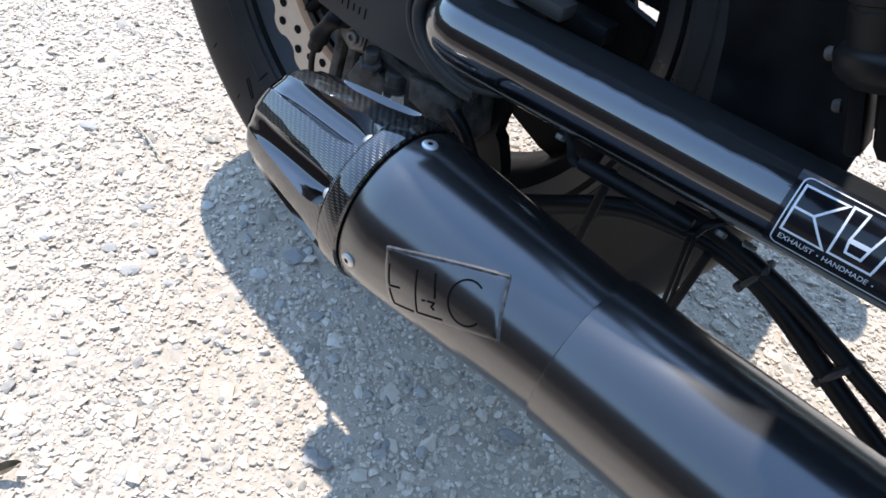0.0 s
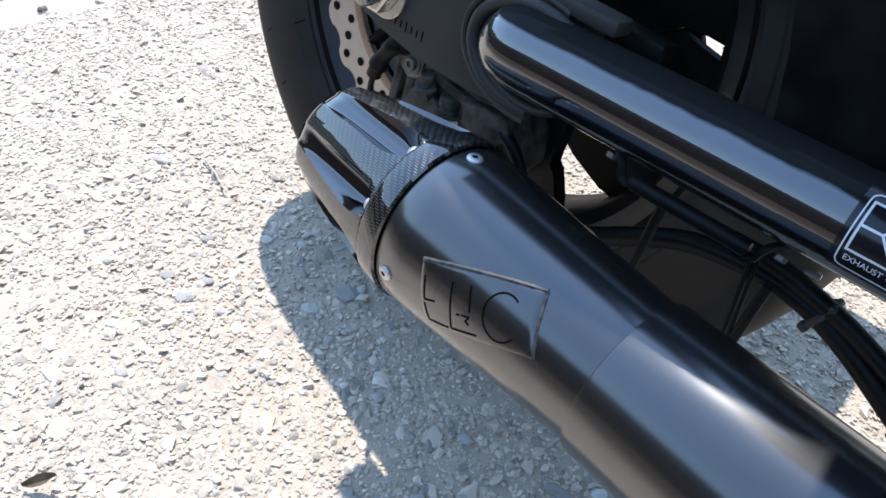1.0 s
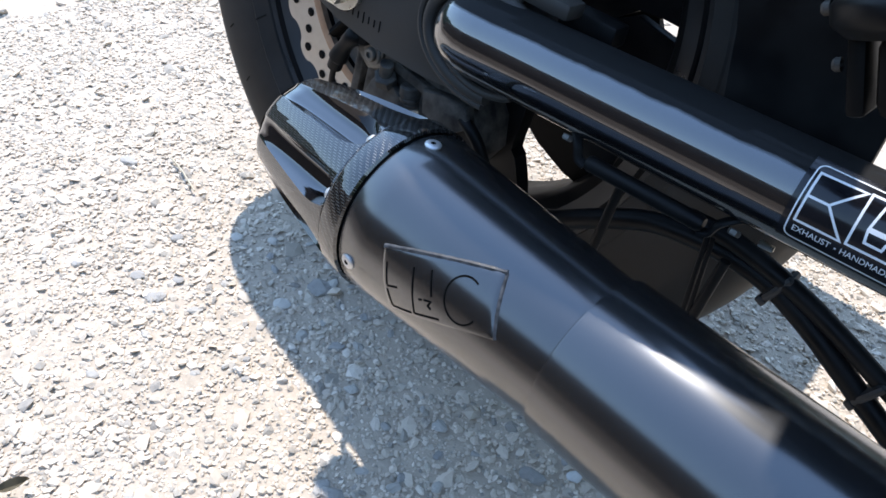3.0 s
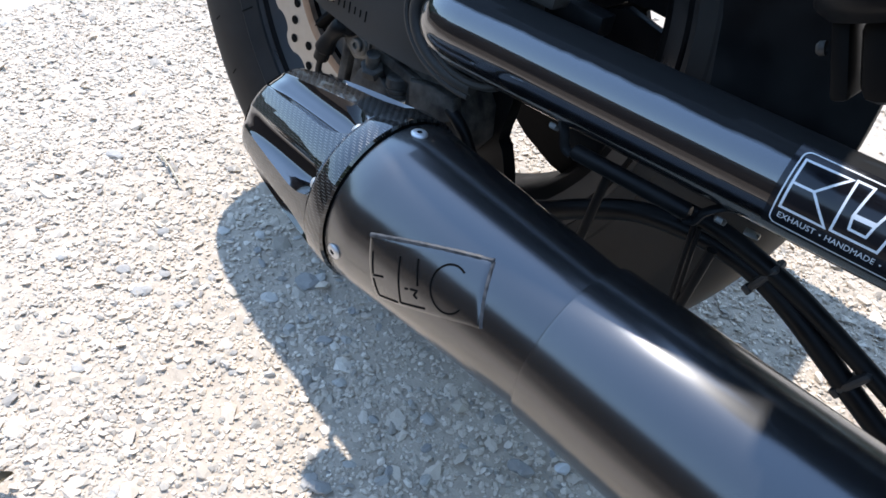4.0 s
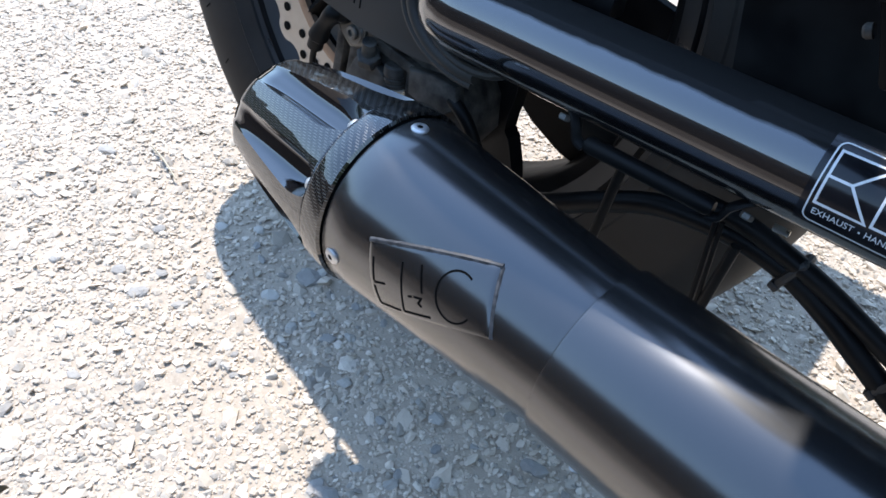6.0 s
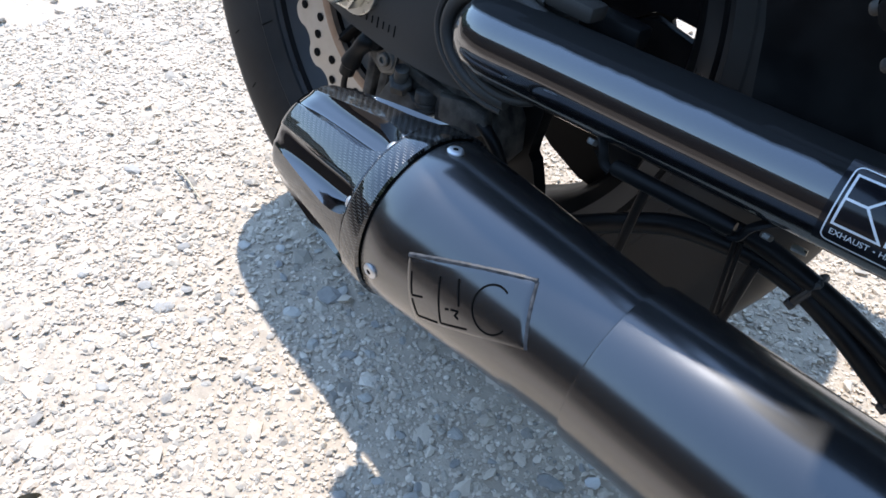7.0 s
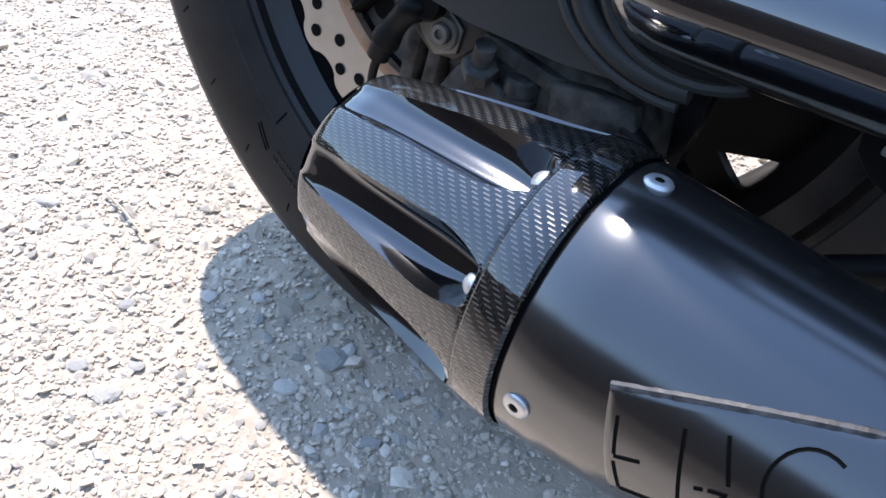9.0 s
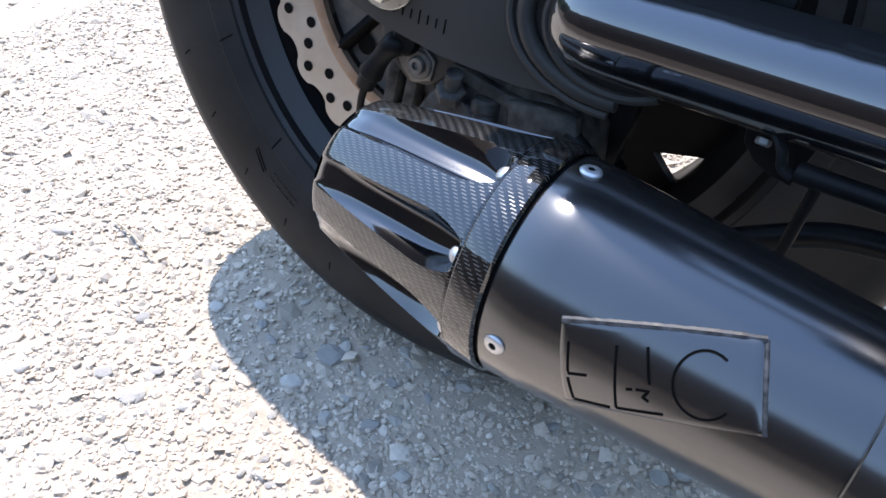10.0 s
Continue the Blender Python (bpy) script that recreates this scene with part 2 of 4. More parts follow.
def lathe(profile, m=Matrix(), n=64, closed=False, bm=None):
    """Turns (along x, radius) pairs about the x axis."""
    bm = bm or bmesh.new()
    rings = []
    for s, r in profile:
        if r < 1e-6:
            rings.append([bm.verts.new(m @ Vector((s, 0, 0)))])
        else:
            rings.append([bm.verts.new(m @ Vector((s, r * math.cos(2 * math.pi * k / n), r * math.sin(2 * math.pi * k / n)))) for k in range(n)])
    pairs = list(zip(rings, rings[1:])) + ([(rings[-1], rings[0])] if closed else [])
    for a, b in pairs:
        for k in range(n):
            q = [a[k % len(a)], a[(k + 1) % n % len(a)], b[(k + 1) % n % len(b)], b[k % len(b)]]
            q = [v for i, v in enumerate(q) if v not in q[:i]]
            if len(q) > 2:
                bm.faces.new(q)
    return bm


def smooth_line(pts, n=8):
    """Catmull-Rom through the points."""
    p = [Vector(q) for q in pts]
    p = [p[0] * 2 - p[1]] + p + [p[-1] * 2 - p[-2]]
    out = []
    for a, b, c, d in zip(p, p[1:], p[2:], p[3:]):
        for k in range(n):
            t = k / n
            out.append(0.5 * (2 * b + (c - a) * t + (2 * a - 5 * b + 4 * c - d) * t * t + (3 * b - a - 3 * c + d) * t ** 3))
    return out + [p[-2]]


def pipe(pts, r, n=12, bm=None, flat=1.0):
    """A round rod along points; r may be one radius or one for each point."""
    bm = bm or bmesh.new()
    pts = [Vector(p) for p in pts]
    rr = r if isinstance(r, (list, tuple)) else [r] * len(pts)
    rings, side = [], None
    for i, p in enumerate(pts):
        d = (pts[min(i + 1, len(pts) - 1)] - pts[max(i - 1, 0)]).normalized()
        if side is None:
            side = d.cross(Vector((0, 0, 1)) if abs(d.z) < 0.9 else Vector((1, 0, 0)))
        side = (side - d * side.dot(d)).normalized()
        up = d.cross(side)
        rings.append([bm.verts.new(p + rr[i] * (side * math.cos(2 * math.pi * k / n) + flat * up * math.sin(2 * math.pi * k / n))) for k in range(n)])
    for a, b in zip(rings, rings[1:]):
        for k in range(n):
            bm.faces.new((a[k], a[(k + 1) % n], b[(k + 1) % n], b[k]))
    bm.faces.new(rings[0][::-1])
    bm.faces.new(rings[-1])
    return bm


def slab(outline, y0, y1, bevel=0.002, bm=None, segs=2):
    """An outline in x and z, thick from y0 to y1, with rounded edges."""
    bm = bm or bmesh.new()
    a = [bm.verts.new((x, y0, z)) for x, z in outline]
    b = [bm.verts.new((x, y1, z)) for x, z in outline]
    n = len(outline)
    faces = [bm.faces.new(a), bm.faces.new(b[::-1])]
    faces += [bm.faces.new((a[k], b[k], b[(k + 1) % n], a[(k + 1) % n])) for k in range(n)]
    if bevel:
        edges = list({e for f in faces[:2] for e in f.edges})
        bmesh.ops.bevel(bm, geom=edges, offset=bevel, segments=segs, affect="EDGES", profile=0.5)
    return bm


def block(size, m=Matrix(), bevel=0.002, bm=None):
    own = bmesh.new()
    bmesh.ops.create_cube(own, size=1)
    bmesh.ops.scale(own, vec=size, verts=own.verts)
    if bevel:
        bmesh.ops.bevel(own, geom=own.edges[:], offset=bevel, segments=2, affect="EDGES", profile=0.5)
    bmesh.ops.transform(own, matrix=m, verts=own.verts)
    if bm is None:
        return own
    me = bpy.data.meshes.new("joined")
    own.to_mesh(me); own.free()
    bm.from_mesh(me)
    bpy.data.meshes.remove(me)
    return bm


def axis_pose(at, along):
    """A pose whose x axis points along."""
    return Matrix.Translation(at) @ Vector(along).to_track_quat("X", "Z").to_matrix().to_4x4()


def hexagon(r, h, chamfer=0.0008, hole=0.0):
    prof = [(0, r * 0.9), (chamfer, r), (h - chamfer, r), (h, r * 0.86), (h, hole if hole else 0)]
    if hole:
        prof.append((h * 0.3, hole))
        prof.append((h * 0.3, 0))
    return prof


# ---- ground ----
def ground_height(x, y):
    return 0.004 * noise.noise(Vector((x * 2.1, y * 2.1, 3.0))) + 0.0022 * noise.noise(Vector((x * 9, y * 9, 7.0)))


def make_ground():
    """One sheet: fine under the motorcycle, coarse out to the horizon."""
    inner = list(np.arange(-1.3, 1.31, 0.0125))
    out = [1.6, 2.2, 3.5, 6, 12, 25, 60, 150, 400, 1200]
    xs = [-v for v in out[::-1]] + [float(v) for v in inner] + out
    n = len(xs)
    verts = []
    for y in xs:
        for x in xs:
            near = max(0.0, 1 - max(abs(x), abs(y)) / 1.6)
            z = ground_height(x, y) if near > 0 else 0.0
            if near > 0.15:
                z += 0.0016 * noise.noise(Vector((x * 45, y * 45, 1.0))) + 0.0009 * noise.noise(Vector((x * 110, y * 110, 5.0)))
            verts.append((x, y, z))
    faces = [(j * n + i, j * n + i + 1, (j + 1) * n + i + 1, (j + 1) * n + i) for j in range(n - 1) for i in range(n - 1)]
    me = bpy.data.meshes.new("ground")
    me.from_pydata(verts, [], faces)
    me.materials.append(M_GROUND)
    me.shade_smooth()
    return tagged(new("ground", me), "pale dry gravel yard of dust and crushed stone", "ground", kind="structure")


make_ground()


def rough_stone(rng, flat=0.6):
    """Corners of one crushed stone, as a hull of twelve or so shaken points."""
    bm = bmesh.new()
    bmesh.ops.create_icosphere(bm, subdivisions=1, radius=1.0)
    stretch = (rng.uniform(0.75, 1.3), rng.uniform(0.6, 1.0), rng.uniform(0.32, 0.62) * flat / 0.6)
    for v in bm.verts:
        k = rng.uniform(0.62, 1.25)
        v.co = Vector((v.co.x * stretch[0] * k, v.co.y * stretch[1] * k, v.co.z * stretch[2] * k))
    vs = np.array([v.co for v in bm.verts])
    bm.verts.index_update()
    fs = np.array([[v.index for v in f.verts] for f in bm.faces])
    bm.free()
    return vs, fs


def make_gravel():
    rng = random.Random(5)
    shapes = [rough_stone(rng) for _ in range(24)]
    verts, faces, base = [], [], 0
    lift = 0.03
    gen = np.random.default_rng(4)

    def scatter(count, x0, x1, y0, y1, lo, hi, power, sink):
        nonlocal base
        for _ in range(count):
            x, y = gen.uniform(x0, x1), gen.uniform(y0, y1)
            patch = noise.noise(Vector((x * 7, y * 7, 11.0))) + 0.5 * noise.noise(Vector((x * 23, y * 23, 2.0)))
            if patch < gen.uniform(-1.4, 0.25):
                continue
            r = lo + (hi - lo) * gen.random() ** power
            vs, fs = shapes[gen.integers(len(shapes))]
            a = gen.uniform(0, 2 * math.pi)
            tilt = gen.normal(0, 0.3, 2)
            c, s = math.cos(a), math.sin(a)
            p = vs * r
            q = np.empty_like(p)
            q[:, 0], q[:, 1] = p[:, 0] * c - p[:, 1] * s, p[:, 0] * s + p[:, 1] * c
            q[:, 2] = p[:, 2] + tilt[0] * p[:, 0] + tilt[1] * p[:, 1]
            q += (x, y, ground_height(x, y) + r * (sink + lift))
            verts.append(q)
            faces.append(fs + base)
            base += len(q)

    scatter(90000, -0.72, 0.60, -0.45, 0.62, 0.0009, 0.0026, 1.1, 0.16)
    scatter(36000, -0.72, 0.60, -0.45, 0.62, 0.0018, 0.0046, 1.8, 0.24)
    scatter(900, -0.72, 0.60, -0.45, 0.62, 0.0050, 0.0090, 2.0, 0.0)
    scatter(7000, -1.3, 1.2, -0.45, 1.3, 0.003, 0.010, 2.0, 0.0)
    me = bpy.data.meshes.new("gravel")
    me.from_pydata(np.concatenate(verts).tolist(), [], np.concatenate(faces).tolist())
    me.materials.append(M_STONES)
    return tagged(new("gravel", me), "loose crushed grey and buff gravel strewn over the dust", "gravel", kind="stuff")


make_gravel()


def make_backdrop():
    """A far belt of dark greenery that closes the yard on all sides."""
    verts, faces, n = [], [], 180
    for k in range(n):
        a = 2 * math.pi * k / n
        for j, z in enumerate((-0.2, 2.5, 5.2, 7.8)):
            r = 32 + 1.5 * noise.noise(Vector((math.cos(a) * 9, math.sin(a) * 9, z))) - 0.8 * (j == 1)
            zz = z if j == 0 else z * (1 + 0.28 * noise.noise(Vector((math.cos(a) * 22, math.sin(a) * 22, 4.0))))
            verts.append((r * math.cos(a), r * math.sin(a), zz))
    for k in range(n):
        for j in range(3):
            p, q = k * 4 + j, (k + 1) % n * 4 + j
            faces.append((p, q, q + 1, p + 1))
    me = bpy.data.meshes.new("backdrop")
    me.from_pydata(verts, [], faces)
    me.materials.append(M_HEDGE)
    return tagged(new("backdrop", me), "distant dark green hedge round the yard", "hedge", kind="structure")


make_backdrop()


def make_screen():
    """A low brown screen with a rounded, uneven top, added unseen to darken the muffler's low reflections."""
    n, verts, faces = 96, [], []
    for k in range(n + 1):
        x = -3.6 + 7.2 * k / n
        top = 0.94 + 0.05 * noise.noise(Vector((x * 2.3, 0.4, 6.0)))
        for y, z in ((-1.90, -0.05), (-1.90, top - 0.06), (-1.93, top), (-2.07, top), (-2.10, top - 0.06), (-2.10, -0.05)):
            verts.append((x, y + 0.012 * noise.noise(Vector((x * 6, z * 6, y))), z))
    for k in range(n):
        for j in range(5):
            p, q = k * 6 + j, (k + 1) * 6 + j
            faces.append((p, q, q + 1, p + 1))
    faces += [tuple(range(6)), tuple(range(n * 6 + 5, n * 6 - 1, -1))]
    me = bpy.data.meshes.new("unseen_screen")
    me.from_pydata(verts, [], faces)
    me.materials.append(M_SCREEN)
    return tagged(new("unseen_screen", me), "unseen dark brown screen added to darken low reflections", "wall", kind="structure")


# added out of view to block the low sky on the open side
make_screen()

# ---- motorcycle: all parts in its own upright frame, x ahead, y to its left, wheel's contact at the origin ----
LEAN_LEFT = 7.75
bike = tagged(new("motorcycle"), "black motorcycle with a matt aftermarket exhaust, leaning on its stand", "motorcycle")
bike.matrix_world = pose(0, 0, 0, -LEAN_LEFT, 0, 0)
AXLE_Z = 0.323


# rear wheel
def wheel_pose(y=0.0, turn=0.0):
    """x of the turned profile points to the wheel's right (-y)."""
    return Matrix.Translation((0, y, AXLE_Z)) @ Matrix.Rotation(radians(-90), 4, "Z") @ Matrix.Rotation(radians(turn), 4, "X")


def make_wheel():
    # barrel and flanges: (offset to the right, radius)
    half = 0.058
    barrel = [(-half, 0.222), (-half + 0.004, 0.226), (-half + 0.010, 0.214), (-0.030, 0.203), (0.030, 0.203), (half - 0.010, 0.214), (half - 0.004, 0.226), (half, 0.222),
              (half + 0.001, 0.214), (half - 0.006, 0.206), (0.034, 0.187), (0.026, 0.1825), (-0.026, 0.1825), (-0.034, 0.187), (-half + 0.006, 0.206), (-half - 0.001, 0.214)]
    rim = part("rear_wheel", lathe(barrel, wheel_pose(), 128, closed=True), M_RIM, bike, "satin black cast rear wheel")
    lip = [(0.0615, 0.2205), (0.0535, 0.2060), (0.046, 0.1960), (0.0445, 0.1975), (0.052, 0.2075), (0.0600, 0.2220)]
    part("rim_flange", lathe(lip, wheel_pose(), 128, closed=True), M_LIP, rim, "satin black flange of the rim")
    hub = lathe([(-0.075, 0.0), (-0.075, 0.034), (-0.05, 0.046), (0.05, 0.052), (0.078, 0.052), (0.082, 0.046), (0.082, 0.0)], wheel_pose(), 48)
    part("hub", hub, M_RIM, rim)
    # six forked spokes, each with a small window between its two branches
    first = None
    for k in range(6):
        turn = Matrix.Translation((0, 0.0006 * k, AXLE_Z)) @ Matrix.Rotation(radians(-(FORK_AT + 60 * k - 4.5 * (k == 1) - 14 * (k == 5))), 4, "Y")
        if first is None:
            stem = [(0.038, -28), (0.100, -25), (0.142, -17.7), (0.1735, -12.0), (0.1860, -9.5), (0.1860, -3.6), (0.1735, -3.6), (0.1555, -3.5), (0.1765, 3.7), (0.1860, 6), (0.1880, 15), (0.1880, 25), (0.1860, 36), (0.172, 37.8), (0.142, 41.5), (0.100, 34), (0.038, 31)]
            out = [(r * math.cos(radians(a)), r * math.sin(radians(a))) for r, a in stem]
            first = part("spoke", slab(out, -0.005, 0.005, 0.0015), M_RIM, rim)
            first.matrix_basis = turn
        elif k == 1:
            near = [(0.038, -28), (0.100, -25), (0.137, -13.5), (0.141, -11.8), (0.160, -13.2), (0.178, -14.5), (0.1860, -15.0)] + stem[5:]
            out = [(r * math.cos(radians(a)), r * math.sin(radians(a))) for r, a in near]
            part("spoke", slab(out, -0.005, 0.005, 0.0015), M_RIM, rim).matrix_basis = turn
        else:
            again(first, turn)
    # chain wheel on the far side
    teeth = 42
    out = [((SPROCKET_R + (0.004 if k % 2 else -0.002)) * math.cos(math.pi * k / teeth), AXLE_Z + (SPROCKET_R + (0.004 if k % 2 else -0.002)) * math.sin(math.pi * k / teeth)) for k in range(2 * teeth)]
    part("sprocket", slab(out, 0.078, 0.085, 0.0), M_IRON, rim, "dark steel chain sprocket")
    # tyre: crown, shoulder, sidewall, bead
    right = [(0.0, 0.3230), (0.020, 0.3215), (0.040, 0.3160), (0.056, 0.3070), (0.068, 0.2950), (0.0735, 0.2860), (0.0748, 0.2835), (0.0756, 0.2800), (0.0760, 0.2700), (0.0745, 0.2560),
             (0.0715, 0.2440), (0.0690, 0.2370), (0.0698, 0.2352), (0.0690, 0.2335), (0.0668, 0.2290), (0.0645, 0.2240), (0.0630, 0.2205), (0.0600, 0.2190), (0.045, 0.2160)]
    prof = [(-s, r) for s, r in right[::-1]] + right[1:]
    tyre = part("tyre", lathe(prof, wheel_pose(), 160), M_RUBBER, rim, "dusty black tyre with a plain sidewall")
    # moulded marks: wear bars, ticks, a double bar and two rows of small print on the sidewall
    offs, rads = [o for o, r in right][::-1], [r for o, r in right][::-1]

    def on_side(deg, r, h=0.0):
        a = radians(deg)
        z, x = Vector((math.cos(a), 0, math.sin(a))), Vector((0, -1, 0))
        m = Matrix((x, z.cross(x), z)).transposed().to_4x4()
        m.translation = Vector((0, -float(np.interp(r, rads, offs)) - h, AXLE_Z)) + z * r
        return m

    def mark(deg, r, wide, tall, turn=0.0, name="sidewall_mark", mat=M_DARK):
        part(name, block((0.0008, wide, tall), on_side(deg, r, 0.0002) @ Matrix.Rotation(radians(turn), 4, "X"), 0.0002), mat, tyre)

    def groove(a, b, r, name):
        """A thin dark line over the sidewall from (degrees, radius) to (degrees, radius)."""
        pts = [on_side(a[0] + (b[0] - a[0]) * k / 6, a[1] + (b[1] - a[1]) * k / 6).translation for k in range(7)]
        part(name, pipe(pts, r, 6), M_DARK, tyre)

    for k in range(-2, 5):
        deg = 209.7 + 11.25 * k
        groove((deg - 0.3, 0.2660), (deg + 0.2, 0.2725), 0.0006, "tick")
        if k % 2 == 0:
            groove((deg - 0.3, 0.2360), (deg - 0.9, 0.2250), 0.0007, "wear_bar")
    for d in (0.0, 0.0026):
        groove((230.0, 0.2485 - d), (234.4, 0.2545 - d), 0.0006, "double_bar")
    rng = random.Random(8)
    for r in (0.2530, 0.2478):
        deg = 236.0
        while deg < 243.0:
            w = rng.uniform(0.0012, 0.0030)
            mark(deg, r, w, 0.0026, 0, "print_bar", M_RUBBER)
            deg += math.degrees((w + 0.0016) / r)
    return rim


FORK_AT, SPROCKET_R = -32.0, 0.122
make_wheel()


# brake disc: waved edge, drilled
DISC_Y, DISC_R, WAVES, WAVE_AT = -0.106, 0.1276, 22, 208.5


def make_disc():
    n = 352
    bm = bmesh.new()
    loops = []
    for side in (DISC_Y - 0.0022, DISC_Y + 0.0022):
        outer, inner = [], []
        for k in range(n):
            a = 2 * math.pi * k / n
            w = math.cos(WAVES * (a - radians(WAVE_AT)))
            r = DISC_R + 0.0036 * math.copysign(abs(w) ** 0.6, w)
            outer.append(bm.verts.new((r * math.cos(a), side, AXLE_Z + r * math.sin(a))))
            inner.append(bm.verts.new((0.0955 * math.cos(a), side, AXLE_Z + 0.0955 * math.sin(a))))
        loops.append((outer, inner))
    (o1, i1), (o2, i2) = loops
    for k in range(n):
        j = (k + 1) % n
        for q in ((o1[k], o1[j], i1[j], i1[k]), (o2[k], o2[j], i2[j], i2[k]), (o1[k], o1[j], o2[j], o2[k]), (i1[k], i1[j], i2[j], i2[k])):
            bm.faces.new(q)
    disc = part("brake_disc", bm, M_DISC, bike, "drilled wave-edged steel brake disc")
    # drilled holes: shallow plugs that wander across the band, black in place of the holes' shade
    plug = None
    steps = (0.1194, 0.1038, 0.1125, 0.1212, 0.1084, 0.1195, 0.1124, 0.1045)
    for k in range(58):
        r, a = steps[k % 8], radians(205.4 + 360 / 58 * k)
        m = Matrix.Translation((r * math.cos(a), DISC_Y - 0.0023, AXLE_Z + r * math.sin(a)))
        if plug is None:
            plug = part("hole_plug", lathe([(0, 0.0034), (0.0004, 0.0036), (0.0006, 0.0032), (0.0002, 0.0)], Matrix.Rotation(radians(-90), 4, "Z"), 16), M_DARK, disc)
            plug.matrix_basis = m
        else:
            again(plug, m)
    ring = lathe([(-0.0015, 0.0957), (0.0035, 0.0957), (0.0042, 0.093), (0.0035, 0.0880), (-0.0015, 0.0880)], wheel_pose(DISC_Y), 96, closed=True)
    part("inner_ring", ring, M_RUST, disc, "heat-browned inner band of the disc")
    # perforated carrier
    for k in range(6):
        a = radians(60 * k + 30)
        bm = pipe([(0.03 * math.cos(a), DISC_Y + 0.010, AXLE_Z + 0.03 * math.sin(a)), (0.090 * math.cos(a + 0.25), DISC_Y + 0.006, AXLE_Z + 0.090 * math.sin(a + 0.25))], 0.010, 10, flat=0.5)
        part("carrier_arm", bm, M_RIM, disc)
    plate = part("carrier", lathe([(-0.003, 0.040), (0.002, 0.040), (0.002, 0.087), (-0.003, 0.087)], wheel_pose(DISC_Y + 0.007), 72, closed=True), M_CARRIER, disc, "grey-brown plate inside the disc, with drilled holes")
    # the same black plugs, widened, stand in for the plate's shaded holes
    for k in range(10):
        a = radians(36 * k + 14)
        m = Matrix.Translation((0.0735 * math.cos(a), DISC_Y + 0.0039, AXLE_Z + 0.0735 * math.sin(a)))
        again(plug, m @ Matrix.Diagonal((1.9, 1, 1.9, 1)), plate)
    return disc


make_disc()

# swingarm: round tube, end forging with a rolled lip, axle slot
TUBE_Y, TUBE_R = -0.171, 0.0247
TUBE_A, TUBE_B = Vector((0.098, TUBE_Y, 0.3500)), Vector((0.560, TUBE_Y + 0.004, 0.3700))


def make_swingarm():
    along = (TUBE_B - TUBE_A).normalized()
    m = axis_pose(TUBE_A, along)
    L = (TUBE_B - TUBE_A).length
    prof = [(f + 0.012, r) for f, r in ((-0.012, 0.0), (-0.0115, 0.008), (-0.009, 0.0145), (-0.004, 0.0195), (0.004, 0.0230), (0.014, TUBE_R - 0.0003), (0.024, TUBE_R))] + [(L, TUBE_R), (L, 0)]
    arm = part("swingarm", lathe(prof, m, 72), M_GLOSS, bike, "gloss black round-tube swingarm, top dusty and painted with a dark reflection")
    # end plate that carries the axle
    out = [(-0.060, 0.340), (-0.050, 0.326), (-0.028, 0.316), (0.000, 0.3085), (0.040, 0.3040), (0.085, 0.3045), (0.118, 0.3085), (0.150, 0.318), (0.156, 0.332), (0.150, 0.372), (0.120, 0.384), (0.06, 0.378), (0.0, 0.372), (-0.05, 0.366)]
    part("axle_plate", slab(out, -0.1650, -0.132, 0.003), M_SATIN, arm, "satin black end plate with adjuster marks")
    # rolled lip round the tube's end
    lip = [(0.127 + 0.044 * math.cos(a), -0.168, 0.3455 + 0.0305 * math.sin(a)) for a in np.linspace(radians(55), radians(285), 40)]
    part("socket_lip", pipe(lip, 0.0045, 10, flat=1.0), M_SATIN, arm)
    lip2 = [(0.132 + 0.037 * math.cos(a), -0.1705, 0.3465 + 0.0270 * math.sin(a)) for a in np.linspace(radians(60), radians(312), 40)]
    lip3 = [(0.126 + 0.0525 * math.cos(a), -0.1655, 0.3450 + 0.0375 * math.sin(a)) for a in np.linspace(radians(70), radians(280), 40)]
    part("outer_ridge", pipe(lip3, 0.0024, 8), M_SATIN, arm)
    part("weld_bead", pipe(lip2, 0.0026, 8), M_SATIN, arm)
    for k in range(8):
        bm = block((0.0007, 0.0008, 0.0075 if k in (0, 4, 7) else 0.005), Matrix.Translation((0.004 + 0.0052 * k, -0.1652, 0.3195)), 0.0002)
        part("adjuster_mark", bm, M_DARK, arm)
    # flat bridge on the tube's inner side, under the chain guard mount
    part("guard_tab", block((0.045, 0.018, 0.010), Matrix.Translation((0.152, -0.158, 0.384)), 0.003), M_SATIN, arm)
    part("guard_stay", block((0.036, 0.016, 0.013), Matrix.Translation((0.1745, -0.134, 0.3735)), 0.002), M_HOSE, arm)
    part("left_arm", lathe([(0, 0), (0, TUBE_R), (0.46, TUBE_R), (0.46, 0)], axis_pose((0.1, 0.165, 0.350), along), 40), M_GLOSS, arm)
    return arm


make_swingarm()
axle_nut = part("axle_nut", lathe(hexagon(0.0150, 0.012), axis_pose((0.002, -0.168, 0.337), (0, -1, 0)), 6), M_ZINC, bike, "zinc-plated hexagon axle nut", smooth=False)
part("washer", lathe([(0, 0.012), (0, 0.0200), (0.0025, 0.0200), (0.003, 0.0195), (0.003, 0.012)], axis_pose((0.002, -0.165, 0.337), (0, -1, 0)), 40), M_ZINC, axle_nut)
part("axle_end", lathe([(0, 0.0098), (0.020, 0.0098), (0.022, 0.0085), (0.022, 0.005), (0.016, 0.004), (0.016, 0)], axis_pose((0.002, -0.168, 0.337), (0, -1, 0)), 28), M_ZINC, axle_nut)

# ---- exhaust muffler ----
MUF_AT, MUF_ALONG = Vector((0.145, -0.2270, 0.2570)), Vector((1, -0.076, 0.016)).normalized()
MUF = axis_pose(MUF_AT, MUF_ALONG)
